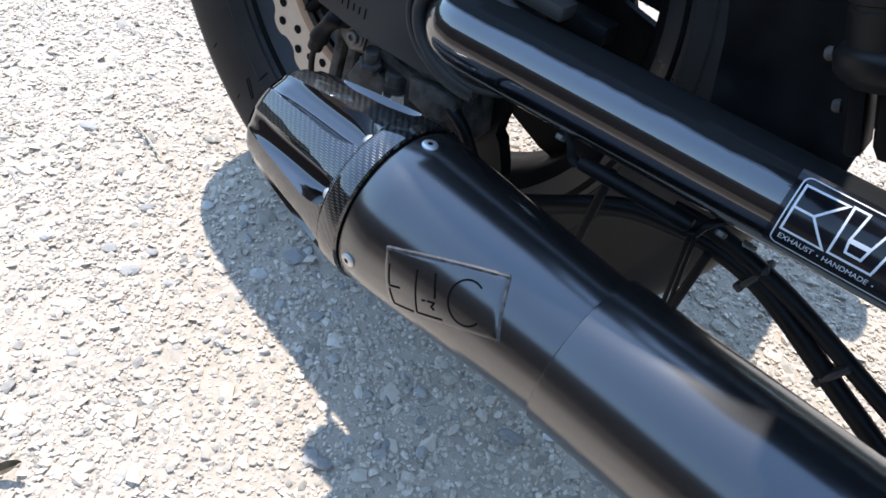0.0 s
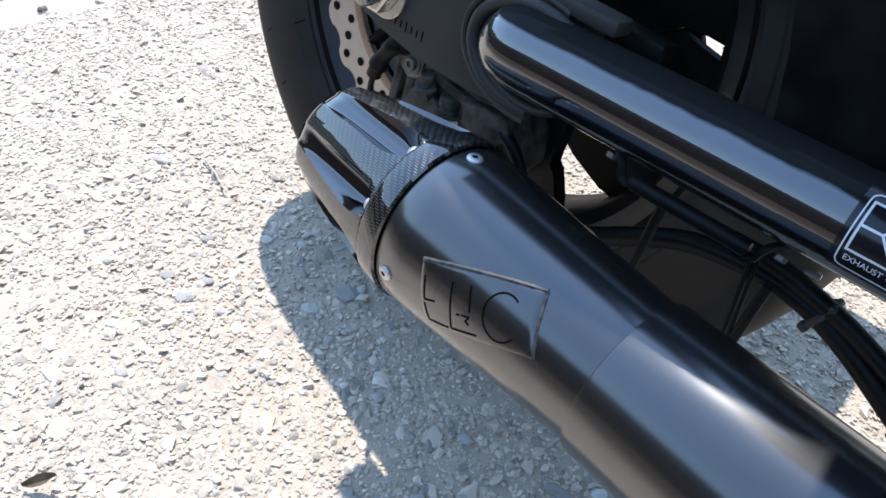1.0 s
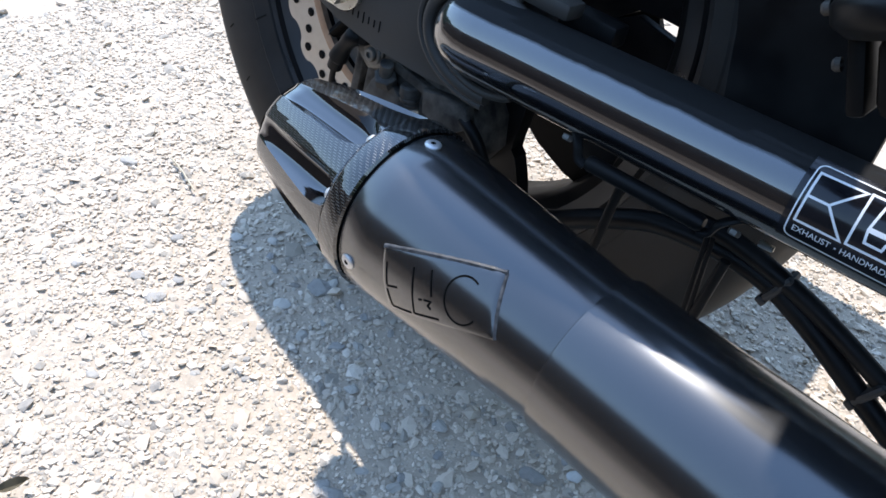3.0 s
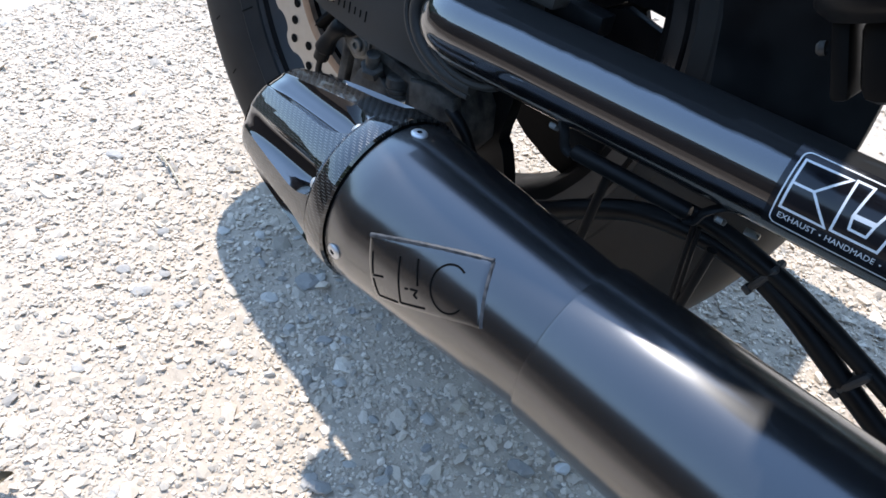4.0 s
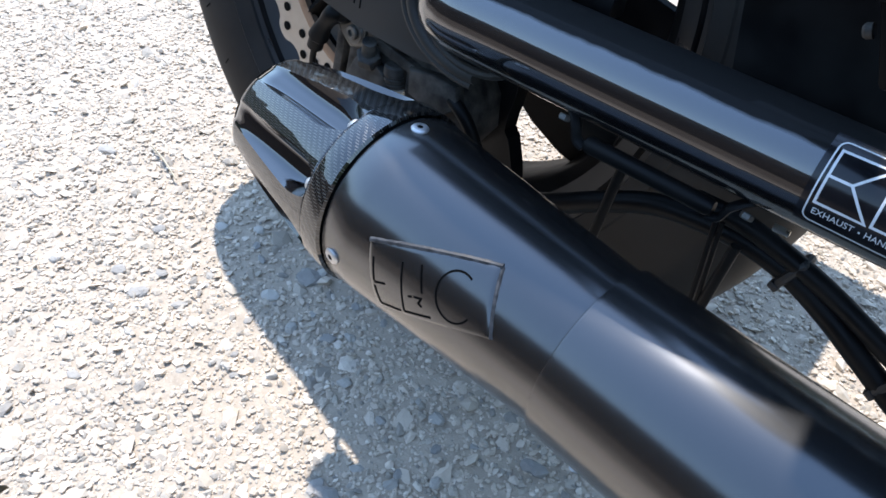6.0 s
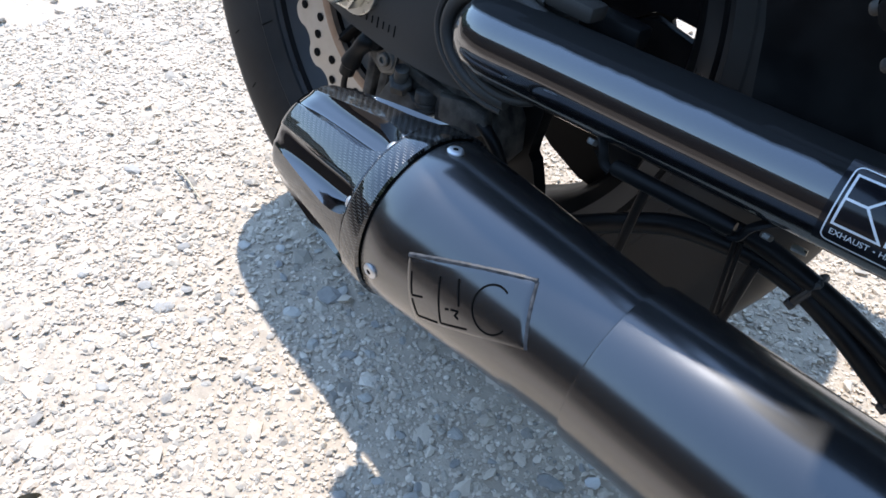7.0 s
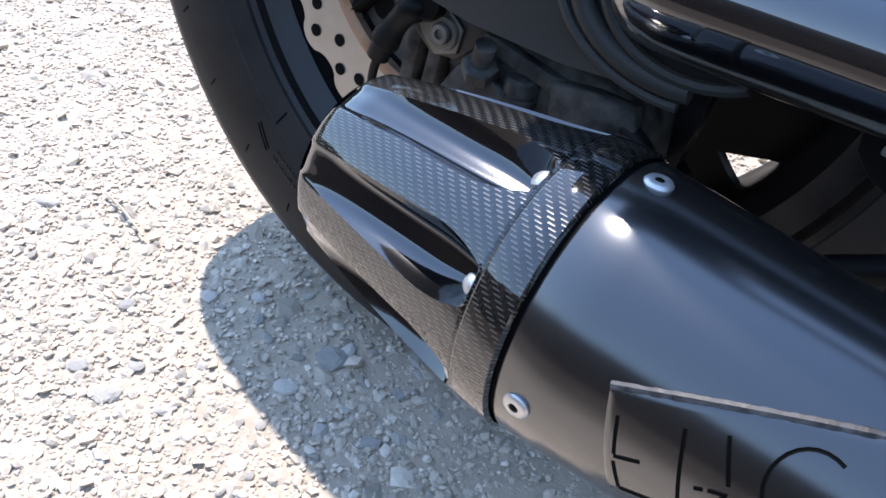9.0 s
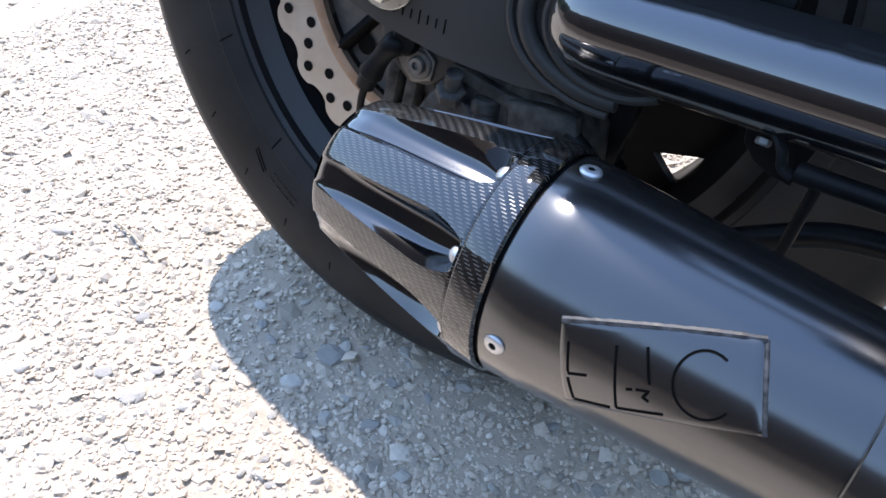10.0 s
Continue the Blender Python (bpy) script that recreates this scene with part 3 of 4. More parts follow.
R0, R1, R2, SEAM = 0.0530, 0.0440, 0.0468, 0.140


def muf_r(s):
    return R0 + (R1 - R0) * s / SEAM


def on_muffler(s, deg, h=0.0):
    """The pose of a thing that sits on the shell: x out of it, z along it."""
    a = radians(deg)
    r = (muf_r(s) if s < SEAM else R2) + h
    out = Vector((0, math.cos(a), math.sin(a)))
    m = Matrix((Vector((0, 0, 0, 0)),) * 4).to_4x4()
    x, z = out, Vector((1, 0, 0))
    y = z.cross(x)
    rot = Matrix((x, y, z)).transposed().to_4x4()
    return MUF @ Matrix.Translation(Vector((s, 0, 0)) + out * r) @ rot


def make_muffler():
    shell = [(0.0015, R0 - 0.004), (0.0015, R0 - 0.0008), (0.0025, R0 - 0.0002), (0.02, muf_r(0.02)), (0.06, muf_r(0.06)), (0.10, muf_r(0.10)), (SEAM + 0.004, muf_r(SEAM))]
    body = part("muffler", lathe(shell, MUF, 128), M_COAT, bike, "matt black tapered exhaust muffler")
    sleeve = [(SEAM, R1 - 0.001), (SEAM, R2 - 0.0009), (SEAM + 0.0006, R2 - 0.0002), (SEAM + 0.002, R2), (SEAM + 0.16, R2 + 0.001), (SEAM + 0.36, R2 + 0.001), (SEAM + 0.40, 0.030), (SEAM + 0.46, 0.024), (SEAM + 0.8, 0.024)]
    part("sleeve", lathe(sleeve, MUF, 128), M_COAT, body, "matt black muffler sleeve with a stepped seam")
    # black gasket groove between shell and cap
    part("gasket", lathe([(-0.001, R0 - 0.004), (-0.001, R0 - 0.0014), (0.0018, R0 - 0.0014), (0.0018, R0 - 0.004)], MUF, 128), M_DARK, body)
    return body


muffler = make_muffler()

FLUTE_AT, CAP_LEN = 116.0, 0.108


def ramp_in(s):
    t = min(1.0, max(0.0, (s - 0.0165) / 0.005))
    return t * t * (3 - 2 * t)


def make_cap():
    """Carbon cone with eight planed flutes that run out towards the tip."""
    M, tip = 320, 0.0365
    ss = [0.0, 0.001, 0.004, 0.0142, 0.0150, 0.0156, 0.0165, 0.0172, 0.0180, 0.019, 0.020, 0.021, 0.0225, 0.0243, 0.026] + [0.026 + (CAP_LEN - 0.026) * (k + 1) / 26 for k in range(26)]
    bm = bmesh.new()
    uvl = bm.loops.layers.uv.new("weave")
    rings = []
    coord = {}
    for s in ss:
        if s <= 0.0152:
            outer = R0 + 0.0015 - 0.0016 * (s == 0.0) - 0.0004 * (s > 0.0148)
        elif s <= 0.016:
            outer = R0 - 0.0001
        else:
            f = (s - 0.016) / (CAP_LEN - 0.016)
            outer = R0 + 0.0004 + (tip - R0 - 0.0004) * (0.72 * f + 0.28 * f * f)
        if s > CAP_LEN - 0.004:
            outer -= 0.0022 * ((s - CAP_LEN + 0.004) / 0.004) ** 2
        ring = []
        run = max(0.0, (s - 0.0165) / (CAP_LEN - 0.0165))
        arch = min(1.0, max(0.0, (s - 0.0165) / 0.024))
        edge = (14.5 - 4.0 * run) * (0.5 + 0.5 * (1 - (1 - arch) ** 2))
        for k in range(M):
            # forty columns to each flute and land, so that their edges run straight
            f = (k % 40) / 20
            d = edge * (2 * f - 1) if f <= 1 else edge + (45 - 2 * edge) * (f - 1)
            deg = FLUTE_AT + 45 * (k // 40) + d
            d = d if d <= 22.5 else d - 45
            r = outer
            if s > 0.0165:
                x = min(1.0, abs(d) / edge)
                r = outer - max(0.0012, outer - 0.0400 + 0.0022 * run) * (1 - x ** 4) * ramp_in(s)
            v = bm.verts.new(MUF @ Vector((-s, r * math.cos(radians(deg)), r * math.sin(radians(deg)))))
            coord[v] = (k, s, s > 0.0165 and k % 40 <= 20, deg)
            ring.append(v)
        rings.append(ring)
    scale = 1 / 0.00125
    for a, b in zip(rings, rings[1:]):
        for k in range(M):
            j = (k + 1) % M
            f = bm.faces.new((a[k], a[j], b[j], b[k]))
            f.material_index = int(k % 40 < 20 and coord[b[k]][1] > 0.0170)
            for loop, (kk, v) in zip(f.loops, ((k, a[k]), (k + 1, a[j]), (k + 1, b[j]), (k, b[k]))):
                u, s = radians(coord[v][3] + (360 if kk == M else 0)) * 0.047, coord[v][1]
                loop[uvl].uv = (u * scale, s * scale)
    ob = part("end_cap", bm, M_CARBON, muffler, "lacquered carbon-fibre end cap with planed flutes")
    ob.data.materials.append(M_FLUTE)
    return ob


make_cap()
inner = lathe([(-CAP_LEN, 0.0345), (-CAP_LEN - 0.0015, 0.0325), (-CAP_LEN, 0.0305), (-0.03, 0.0300), (-0.03, 0.0)], MUF, 72)
part("outlet", inner, M_DARK, muffler, "sooty open outlet of the muffler")

screw_prof = [(-0.001, 0.0046), (0.0003, 0.0048), (0.0010, 0.0043), (0.0014, 0.0032), (0.0015, 0.0018), (0.0004, 0.0016), (0.0004, 0.0)]
screw = None
for deg in (92.7, 191.7, 282, 12):
    m = on_muffler(0.0098, deg)
    if screw is None:
        screw = part("screw", lathe(screw_prof, Matrix(), 24), M_SCREW, muffler, "bright button-head screw")
        screw.matrix_basis = m
        # the shade inside the socket is put into this cap's near-black colour
        socket = part("socket", lathe([(0.0016, 0.0), (0.00155, 0.0012), (0.0012, 0.0017)], Matrix(), 6), M_DARK, screw, "dark star socket", smooth=False)
    else:
        again(socket, Matrix(), again(screw, m))
rivet = part("rivet", lathe([(-0.002, 0.0034), (0.0006, 0.0034), (0.0016, 0.0022), (0.0019, 0.0)], Matrix(), 20), M_SCREW, muffler, "small bright rivet in the flute")
rivet.matrix_basis = on_muffler(-0.0185, FLUTE_AT, -0.0040) @ Matrix.Rotation(radians(35), 4, "Y")
for k in range(1, 8):
    again(rivet, on_muffler(-0.0185, FLUTE_AT + 45 * k, -0.0040) @ Matrix.Rotation(radians(35), 4, "Y"))


# badge: a plate welded to the shell and engraved with plain strokes
BADGE = ((0.0320, 162.7), (0.0983, 128.9), (0.1125, 167.6), (0.0429, 205.0))


def badge_at(u, v, h):
    (s0, a0), (s1, a1), (s2, a2), (s3, a3) = BADGE
    w = ((1 - u) * (1 - v), u * (1 - v), u * v, (1 - u) * v)
    s = w[0] * s0 + w[1] * s1 + w[2] * s2 + w[3] * s3
    a = radians(w[0] * a0 + w[1] * a1 + w[2] * a2 + w[3] * a3)
    r = muf_r(s) + h
    return MUF @ Vector((s, r * math.cos(a), r * math.sin(a)))


def make_badge():
    nu, nv, top, rng = 48, 32, 0.0009, random.Random(3)
    bm = bmesh.new()
    grid = []
    for j in range(nv + 1):
        row = []
        for i in range(nu + 1):
            edge = min(i, nu - i, j, nv - j)
            h = (-0.0006, top * 0.75, top)[min(edge, 2)]
            row.append(bm.verts.new(badge_at(i / nu, j / nv, h)))
        grid.append(row)
    for j in range(nv):
        for i in range(nu):
            bm.faces.new((grid[j][i], grid[j][i + 1], grid[j + 1][i + 1], grid[j + 1][i]))
    plate = part("badge", bm, M_COAT, muffler, "raised matt black badge plate with engraved strokes")

    def stroke(pts, w=0.012, lo=top - 0.0002, mat=M_DARK, name="engraving"):
        bm = bmesh.new()
        fine = []
        for (u0, v0), (u1, v1) in zip(pts, pts[1:]):
            for k in range(6):
                fine.append((u0 + (u1 - u0) * k / 6, v0 + (v1 - v0) * k / 6))
        fine.append(pts[-1])
        rows = []
        for k, (u, v) in enumerate(fine):
            a, b = fine[max(k - 1, 0)], fine[min(k + 1, len(fine) - 1)]
            du, dv = (b[0] - a[0]) * 0.078, (b[1] - a[1]) * 0.036
            n = math.hypot(du, dv) or 1
            nu_, nv_ = -dv / n * w * 0.036 / 0.078 * 1.0, du / n * w
            rows.append([bm.verts.new(badge_at(u + nu_ * q, v + nv_ * q, lo + z)) for q, z in ((-1.7, 0), (-1.2, 0.00045), (-0.8, 0.0003), (0.8, 0.0003), (1.2, 0.00045), (1.7, 0))])
        for p, q in zip(rows, rows[1:]):
            for i in range(5):
                bm.faces.new((p[i], p[i + 1], q[i + 1], q[i]))
        part(name, bm, mat, plate)

    for pts in (((0.06, 0.22), (0.058, 0.55)), ((0.056, 0.62), (0.072, 0.90)), ((0.057, 0.57), (0.162, 0.565)), ((0.072, 0.905), (0.276, 0.92)),
                ((0.308, 0.22), (0.309, 0.91)), ((0.309, 0.91), (0.546, 0.895)), ((0.458, 0.21), (0.48, 0.585)), ((0.413, 0.653), (0.478, 0.658), (0.448, 0.73), (0.477, 0.772)),
                ((0.364, 0.664), (0.397, 0.658))):
        stroke(pts)
    stroke([(0.733 + 0.145 * math.cos(a), 0.54 + 0.345 * math.sin(a)) for a in np.linspace(radians(-50), radians(-315), 22)], 0.011)
    # ground-down weld along the upper and front edges
    for ends, r in ((((0.01, 0.012), (0.995, 0.012)), 0.0016), (((0.995, 0.02), (0.995, 0.98)), 0.0011)):
        (u0, v0), (u1, v1) = ends
        n = 40
        pts = [badge_at(u0 + (u1 - u0) * k / n, v0 + (v1 - v0) * k / n, -0.0004) for k in range(n + 1)]
        part("weld_seam", pipe(pts, [r * rng.uniform(0.88, 1.12) for _ in pts], 8), M_EDGE if r > 0.0010 else M_COAT, plate)


make_badge()

# ---- label on the swingarm tube ----
TUBE_D = (TUBE_B - TUBE_A).normalized()
TUBE_M = axis_pose(TUBE_A, TUBE_D)


def on_tube(s, deg, h):
    a = radians(deg)
    return TUBE_M @ Vector((s, (TUBE_R + h) * math.cos(a), (TUBE_R + h) * math.sin(a)))


def make_label():
    s0, s1, a0, a1 = 0.2265, 0.345, 113.0, 212.0
    bm = bmesh.new()
    n, m = 10, 32
    grid = [[bm.verts.new(on_tube(s0 + (s1 - s0) * i / n, a0 + (a1 - a0) * j / m, 0.00035)) for j in range(m + 1)] for i in range(n + 1)]
    for i in range(n):
        for j in range(m):
            bm.faces.new((grid[i][j], grid[i + 1][j], grid[i + 1][j + 1], grid[i][j + 1]))
    film = part("label", bm, M_FILM, bike, "glossy black label with white outlined emblem and small print")

    def line(pts, w, name="print_stroke"):
        """A printed stroke; pts in metres along the tube and degrees round it, w in metres."""
        arc = TUBE_R * math.pi / 180
        fine = []
        for (p0, q0), (p1, q1) in zip(pts, pts[1:]):
            k = max(2, int(abs(q1 - q0) / 4) + 1)
            fine += [(p0 + (p1 - p0) * t / k, q0 + (q1 - q0) * t / k) for t in range(k)]
        fine.append(pts[-1])
        closed = pts[0] == pts[-1]
        bm = bmesh.new()
        rows = []
        for k, (p, q) in enumerate(fine):
            a = fine[k - 1] if k else (fine[-2] if closed else fine[0])
            b = fine[k + 1] if k + 1 < len(fine) else (fine[1] if closed else fine[-1])
            d1, d2 = Vector((p - a[0], (q - a[1]) * arc)), Vector((b[0] - p, (b[1] - q) * arc))
            d1 = d1.normalized() if d1.length > 1e-9 else d2.normalized()
            d2 = d2.normalized() if d2.length > 1e-9 else d1
            t = (d1 + d2).normalized()
            g = w / max(0.5, t.dot(d2))
            rows.append([bm.verts.new(on_tube(p - t.y * g * e, q + t.x * g * e / arc, 0.0006)) for e in (-0.5, 0.5)])
        for x, y in zip(rows, rows[1:]):
            bm.faces.new((x[0], x[1], y[1], y[0]))
        part(name, bm, M_WHITE, film)

    # frame with rounded corners
    e0, e1, b0, b1, r = 0.2298, 0.340, 120.5, 206.0, 0.0035
    ra = r / (TUBE_R * math.pi / 180)
    ring = []
    for cx, cy, t0 in ((e1 - r, b1 - ra, 0), (e0 + r, b1 - ra, 90), (e0 + r, b0 + ra, 180), (e1 - r, b0 + ra, 270)):
        ring += [(cx + r * math.cos(radians(t0 + t)), cy + ra * math.sin(radians(t0 + t))) for t in (0, 22, 45, 68, 90)]
    line(ring + [ring[0]], 0.0007, "print_border")
    w = 0.00115
    line([(0.2320, 130.5), (0.2526, 129.5), (0.2419, 156.2), (0.2527, 183.6), (0.2322, 183.9), (0.2320, 130.5)], w)
    line([(0.2323, 156.3), (0.2419, 156.2)], w)
    line([(0.2545, 128.0), (0.2618, 128.0), (0.2603, 159.0), (0.2700, 158.5), (0.2735, 130.0), (0.2785, 130.0), (0.2755, 182.3), (0.2552, 182.8), (0.2545, 128.0)], w)
    line([(0.2603, 161.5), (0.2697, 161.0), (0.2688, 173.5), (0.2614, 173.4), (0.2603, 161.5)], w)
    ring = [(0.2895 + 0.0095 * math.cos(t), 156 + 26 * math.sin(t)) for t in np.linspace(0, 2 * math.pi, 17)]
    line(ring, w)
    line([(0.302, 130), (0.302, 183), (0.318, 183)], w)
    line([(0.321, 130), (0.321, 183), (0.333, 183), (0.333, 130), (0.321, 130)], w)

    def words(text, s_from, s_to, deg, size):
        cu = bpy.data.curves.new("small_print", "FONT")
        cu.body, cu.size = text, 1.0
        tmp = new("small_print", cu)
        deps = bpy.context.evaluated_depsgraph_get()
        me = bpy.data.meshes.new_from_object(tmp.evaluated_get(deps))
        bpy.data.objects.remove(tmp)
        xs = [v.co.x for v in me.vertices]
        x0, x1 = min(xs), max(xs)
        arc = TUBE_R * math.pi / 180
        for v in me.vertices:
            v.co = on_tube(s_from + (v.co.x - x0) / (x1 - x0) * (s_to - s_from), deg + 0.5 * size / arc - v.co.y / 0.7 * size / arc, 0.0006)
        me.materials.append(M_WHITE)
        ob = new("small_print", me)
        ob.parent = film

    words("EXHAUST", 0.2328, 0.2502, 192.8, 0.0030)
    words("HANDMADE", 0.2548, 0.2765, 192.8, 0.0030)
    for s in (0.2525, 0.2790):
        line([(s - 0.0004, 193.4), (s + 0.0004, 193.4)], 0.0008)


make_label()

# ---- rear brake: caliper, bracket, sensor lead ----


def make_brake():
    out = [(0.038, 0.290), (0.050, 0.299), (0.085, 0.303), (0.112, 0.298), (0.124, 0.284), (0.128, 0.262), (0.118, 0.244), (0.100, 0.236), (0.060, 0.236), (0.042, 0.244), (0.036, 0.262)]
    cal = part("brake_caliper", slab(out, -0.150, -0.098, 0.006, segs=3), M_IRON, bike, "dirty cast brake caliper with dust in its corners")
    part("caliper_lobe", block((0.024, 0.010, 0.022), pose(0.040, -0.150, 0.266, 0, 25, 8), 0.004), M_IRON, cal)
    part("caliper_lobe", block((0.030, 0.012, 0.016), pose(0.104, -0.146, 0.262, 0, -18, 6), 0.004), M_IRON, cal)
    part("rib", block((0.050, 0.012, 0.008), pose(0.068, -0.149, 0.292, 0, 8, 0), 0.002), M_IRON, cal)
    part("rib", block((0.040, 0.010, 0.007), pose(0.086, -0.150, 0.250, 0, -6, 0), 0.002), M_IRON, cal)
    part("banjo_bolt", lathe(hexagon(0.0062, 0.012), axis_pose((0.0655, -0.151, 0.262), (0.1, -0.35, 1)), 6), M_IRON, cal, smooth=False)
    part("banjo_washer", lathe([(-0.0035, 0.0), (-0.0035, 0.0078), (-0.001, 0.0078), (-0.001, 0.0)], axis_pose((0.0655, -0.151, 0.262), (0.1, -0.35, 1)), 24), M_ZINC, cal)
    nip = axis_pose((0.0685, -0.1500, 0.2600), (-0.10, -0.05, 1))
    part("nipple_base", lathe([(-0.006, 0.0), (-0.006, 0.0100), (0.0035, 0.0100), (0.0045, 0.0090), (0.0110, 0.0090), (0.0118, 0.0080), (0.0118, 0)], nip, 6), M_ZINC, cal, "zinc hexagon of the bleed nipple", smooth=False)
    part("nipple_cap", lathe([(0.0118, 0.0), (0.0118, 0.0078), (0.0140, 0.0080), (0.0145, 0.0072), (0.0158, 0.0072), (0.0163, 0.0080), (0.0178, 0.0080), (0.0183, 0.0074), (0.0195, 0.0074), (0.0200, 0.0082), (0.0255, 0.0078), (0.0268, 0.0064), (0.0268, 0)], nip, 24), M_IRON, cal)
    part("pin_housing", slab([(0.030, 0.262), (0.033, 0.276), (0.041, 0.288), (0.053, 0.280), (0.064, 0.279), (0.064, 0.266), (0.050, 0.258), (0.038, 0.256)], -0.158, -0.142, 0.0025), M_IRON, cal)
    part("pin_nut", lathe(hexagon(0.0085, 0.008), axis_pose((0.047, -0.156, 0.281), (0.2, -0.5, 0.85)), 6), M_IRON, cal, smooth=False)
    part("pin_shank", pipe([(0.047, -0.158, 0.284), (0.050, -0.162, 0.297)], 0.0048, 14), M_IRON, cal)
    part("caliper_lug", slab([(0.081, 0.293), (0.100, 0.296), (0.119, 0.297), (0.124, 0.284), (0.112, 0.274), (0.104, 0.272), (0.084, 0.276)], -0.158, -0.149, 0.0018), M_IRON, cal)
    # mounting bracket: two uprights from the plate to the disc's edge, and a fork with the slide bolt
    br = part("caliper_bracket", slab([(-0.016, 0.312), (0.030, 0.314), (0.040, 0.300), (0.034, 0.284), (0.022, 0.272), (0.008, 0.270), (-0.004, 0.278), (-0.016, 0.292)], -0.137, -0.118, 0.003), M_SATIN, bike, "cast bracket that carries the brake caliper")
    for x in (-0.009, 0.0045):
        part("bracket_leg", block((0.0088, 0.013, 0.060), pose(x, -0.122, 0.252, 0, 3, 0), 0.003), M_IRON, br)
    part("bracket_foot", block((0.030, 0.012, 0.010), pose(-0.002, -0.122, 0.226, 0, 3, 0), 0.003), M_SATIN, br)
    web = [(0.095, 0.300), (0.1360, 0.300), (0.1346, 0.2790), (0.1335, 0.2700), (0.1323, 0.2605), (0.1385, 0.2580), (0.1415, 0.2500), (0.1465, 0.2390), (0.1500, 0.2300), (0.1460, 0.2150), (0.1000, 0.2150)]
    part("bracket_web", slab(web, -0.113, -0.0995, 0.0012), M_HOSE, br)
    eye = part("slide_boss", lathe([(0, 0), (0, 0.0086), (0.003, 0.0086), (0.0040, 0.0076), (0.0040, 0)], axis_pose((0.0150, -0.137, 0.2840), (0, -1, 0)), 36), M_DULL, br, "worn bare-metal boss round the slide bolt")
    part("slide_bolt", lathe([(0, 0.0052), (0.002, 0.0052), (0.003, 0.0044), (0.003, 0.0024), (0.001, 0.0022), (0.001, 0)], axis_pose((0.0150, -0.1408, 0.2840), (0, -1, 0)), 24), M_DULL, eye)
    part("boss_tab", slab([(0.000, 0.297), (0.014, 0.297), (0.025, 0.289), (0.024, 0.277), (0.012, 0.272), (0.003, 0.279), (-0.004, 0.290)], -0.1395, -0.136, 0.001), M_DULL, br)
    # rubber boot and lead of the wheel sensor
    boot = part("sensor_boot", pipe(smooth_line([(0.004, -0.140, 0.2945), (-0.001, -0.146, 0.2905), (-0.0075, -0.147, 0.2800), (-0.0125, -0.1465, 0.2690), (-0.0150, -0.146, 0.2615)], 6),
                [0.0066 + 0.0009 * math.sin(k * 0.45) if k < 18 else 0.0058 for k in range(25)], 16), M_HOSE, bike, "rubber boot over the sensor lead")
    part("boot_head", lathe([(-0.006, 0), (-0.006, 0.0070), (-0.003, 0.0085), (0.005, 0.0085), (0.008, 0.0065), (0.008, 0)], axis_pose((0.005, -0.140, 0.2955), (0.3, -1, 0.1)), 24), M_HOSE, boot)
    part("lead", pipe(smooth_line([(-0.0150, -0.146, 0.2620), (-0.0170, -0.145, 0.250), (-0.0172, -0.142, 0.236), (-0.012, -0.136, 0.222), (0.0, -0.13, 0.212)], 6), 0.0024, 10), M_HOSE, boot)
    part("brake_hose", pipe(smooth_line([(0.116, -0.154, 0.287), (0.1255, -0.155, 0.283), (0.1325, -0.153, 0.275), (0.1385, -0.150, 0.263), (0.150, -0.145, 0.242), (0.168, -0.140, 0.224)], 6), 0.0044, 12), M_HOSE, bike, "black rubber brake hose")
    return cal


make_brake()

# ---- under the tube: sleeve, clamps, cables with ties, wire stays ----
sleeve = part("hose_sleeve", pipe([(0.2220, -0.183, 0.3235), (0.2240, -0.183, 0.3233), (0.2900, -0.181, 0.3252), (0.2925, -0.181, 0.3254)], [0.0036, 0.0046, 0.0046, 0.0036], 16), M_HOSE, bike, "black rubber sleeve on a line under the swingarm")


def clamp(at, flip):
    x, y, z = at
    c = part("line_clamp", pipe(smooth_line([(x - 0.014 * flip, y + 0.012, z + 0.006), (x - 0.006 * flip, y + 0.004, z + 0.005), (x, y, z), (x + 0.003 * flip, y, z - 0.007), (x + 0.008 * flip, y, z - 0.009)], 5), 0.0030, 8, flat=0.6), M_HOSE, bike, "bent steel clip that holds the line")
    part("clip_bolt", lathe(hexagon(0.0034, 0.003), axis_pose((x - 0.008 * flip, y + 0.002, z + 0.001), (0, -0.35, -0.9)), 6), M_DULL, c, smooth=False)
    part("clip_plate", block((0.024, 0.010, 0.002), pose(x - 0.012 * flip, y + 0.010, z + 0.0075, 25, 0, 0), 0.0006), M_SATIN, c)


part("hanger", slab([(0.193, 0.332), (0.196, 0.316), (0.203, 0.309), (0.212, 0.3055), (0.222, 0.304), (0.227, 0.332)], -0.153, -0.149, 0.0008), M_HOSE, bike, "black sheet-metal hanger under the swingarm")
clamp((0.2140, -0.184, 0.3300), 1)
clamp((0.2990, -0.181, 0.3300), -1)
part("end_clip", block((0.008, 0.004, 0.002), pose(0.322, -0.172, 0.328, 20, 0, 10), 0.0008), M_ZINC, bike, "small bright clip under the tube")
UNDER = smooth_line([(0.1600, -0.118, 0.222), (0.1907, -0.12, 0.2405), (0.2175, -0.12, 0.2585), (0.2486, -0.12, 0.2755), (0.2819, -0.12, 0.2825), (0.3050, -0.12, 0.2835), (0.3283, -0.12, 0.2805), (0.3541, -0.12, 0.2710), (0.3812, -0.12, 0.2575), (0.4120, -0.12, 0.2420), (0.50, -0.12, 0.20)], 8)
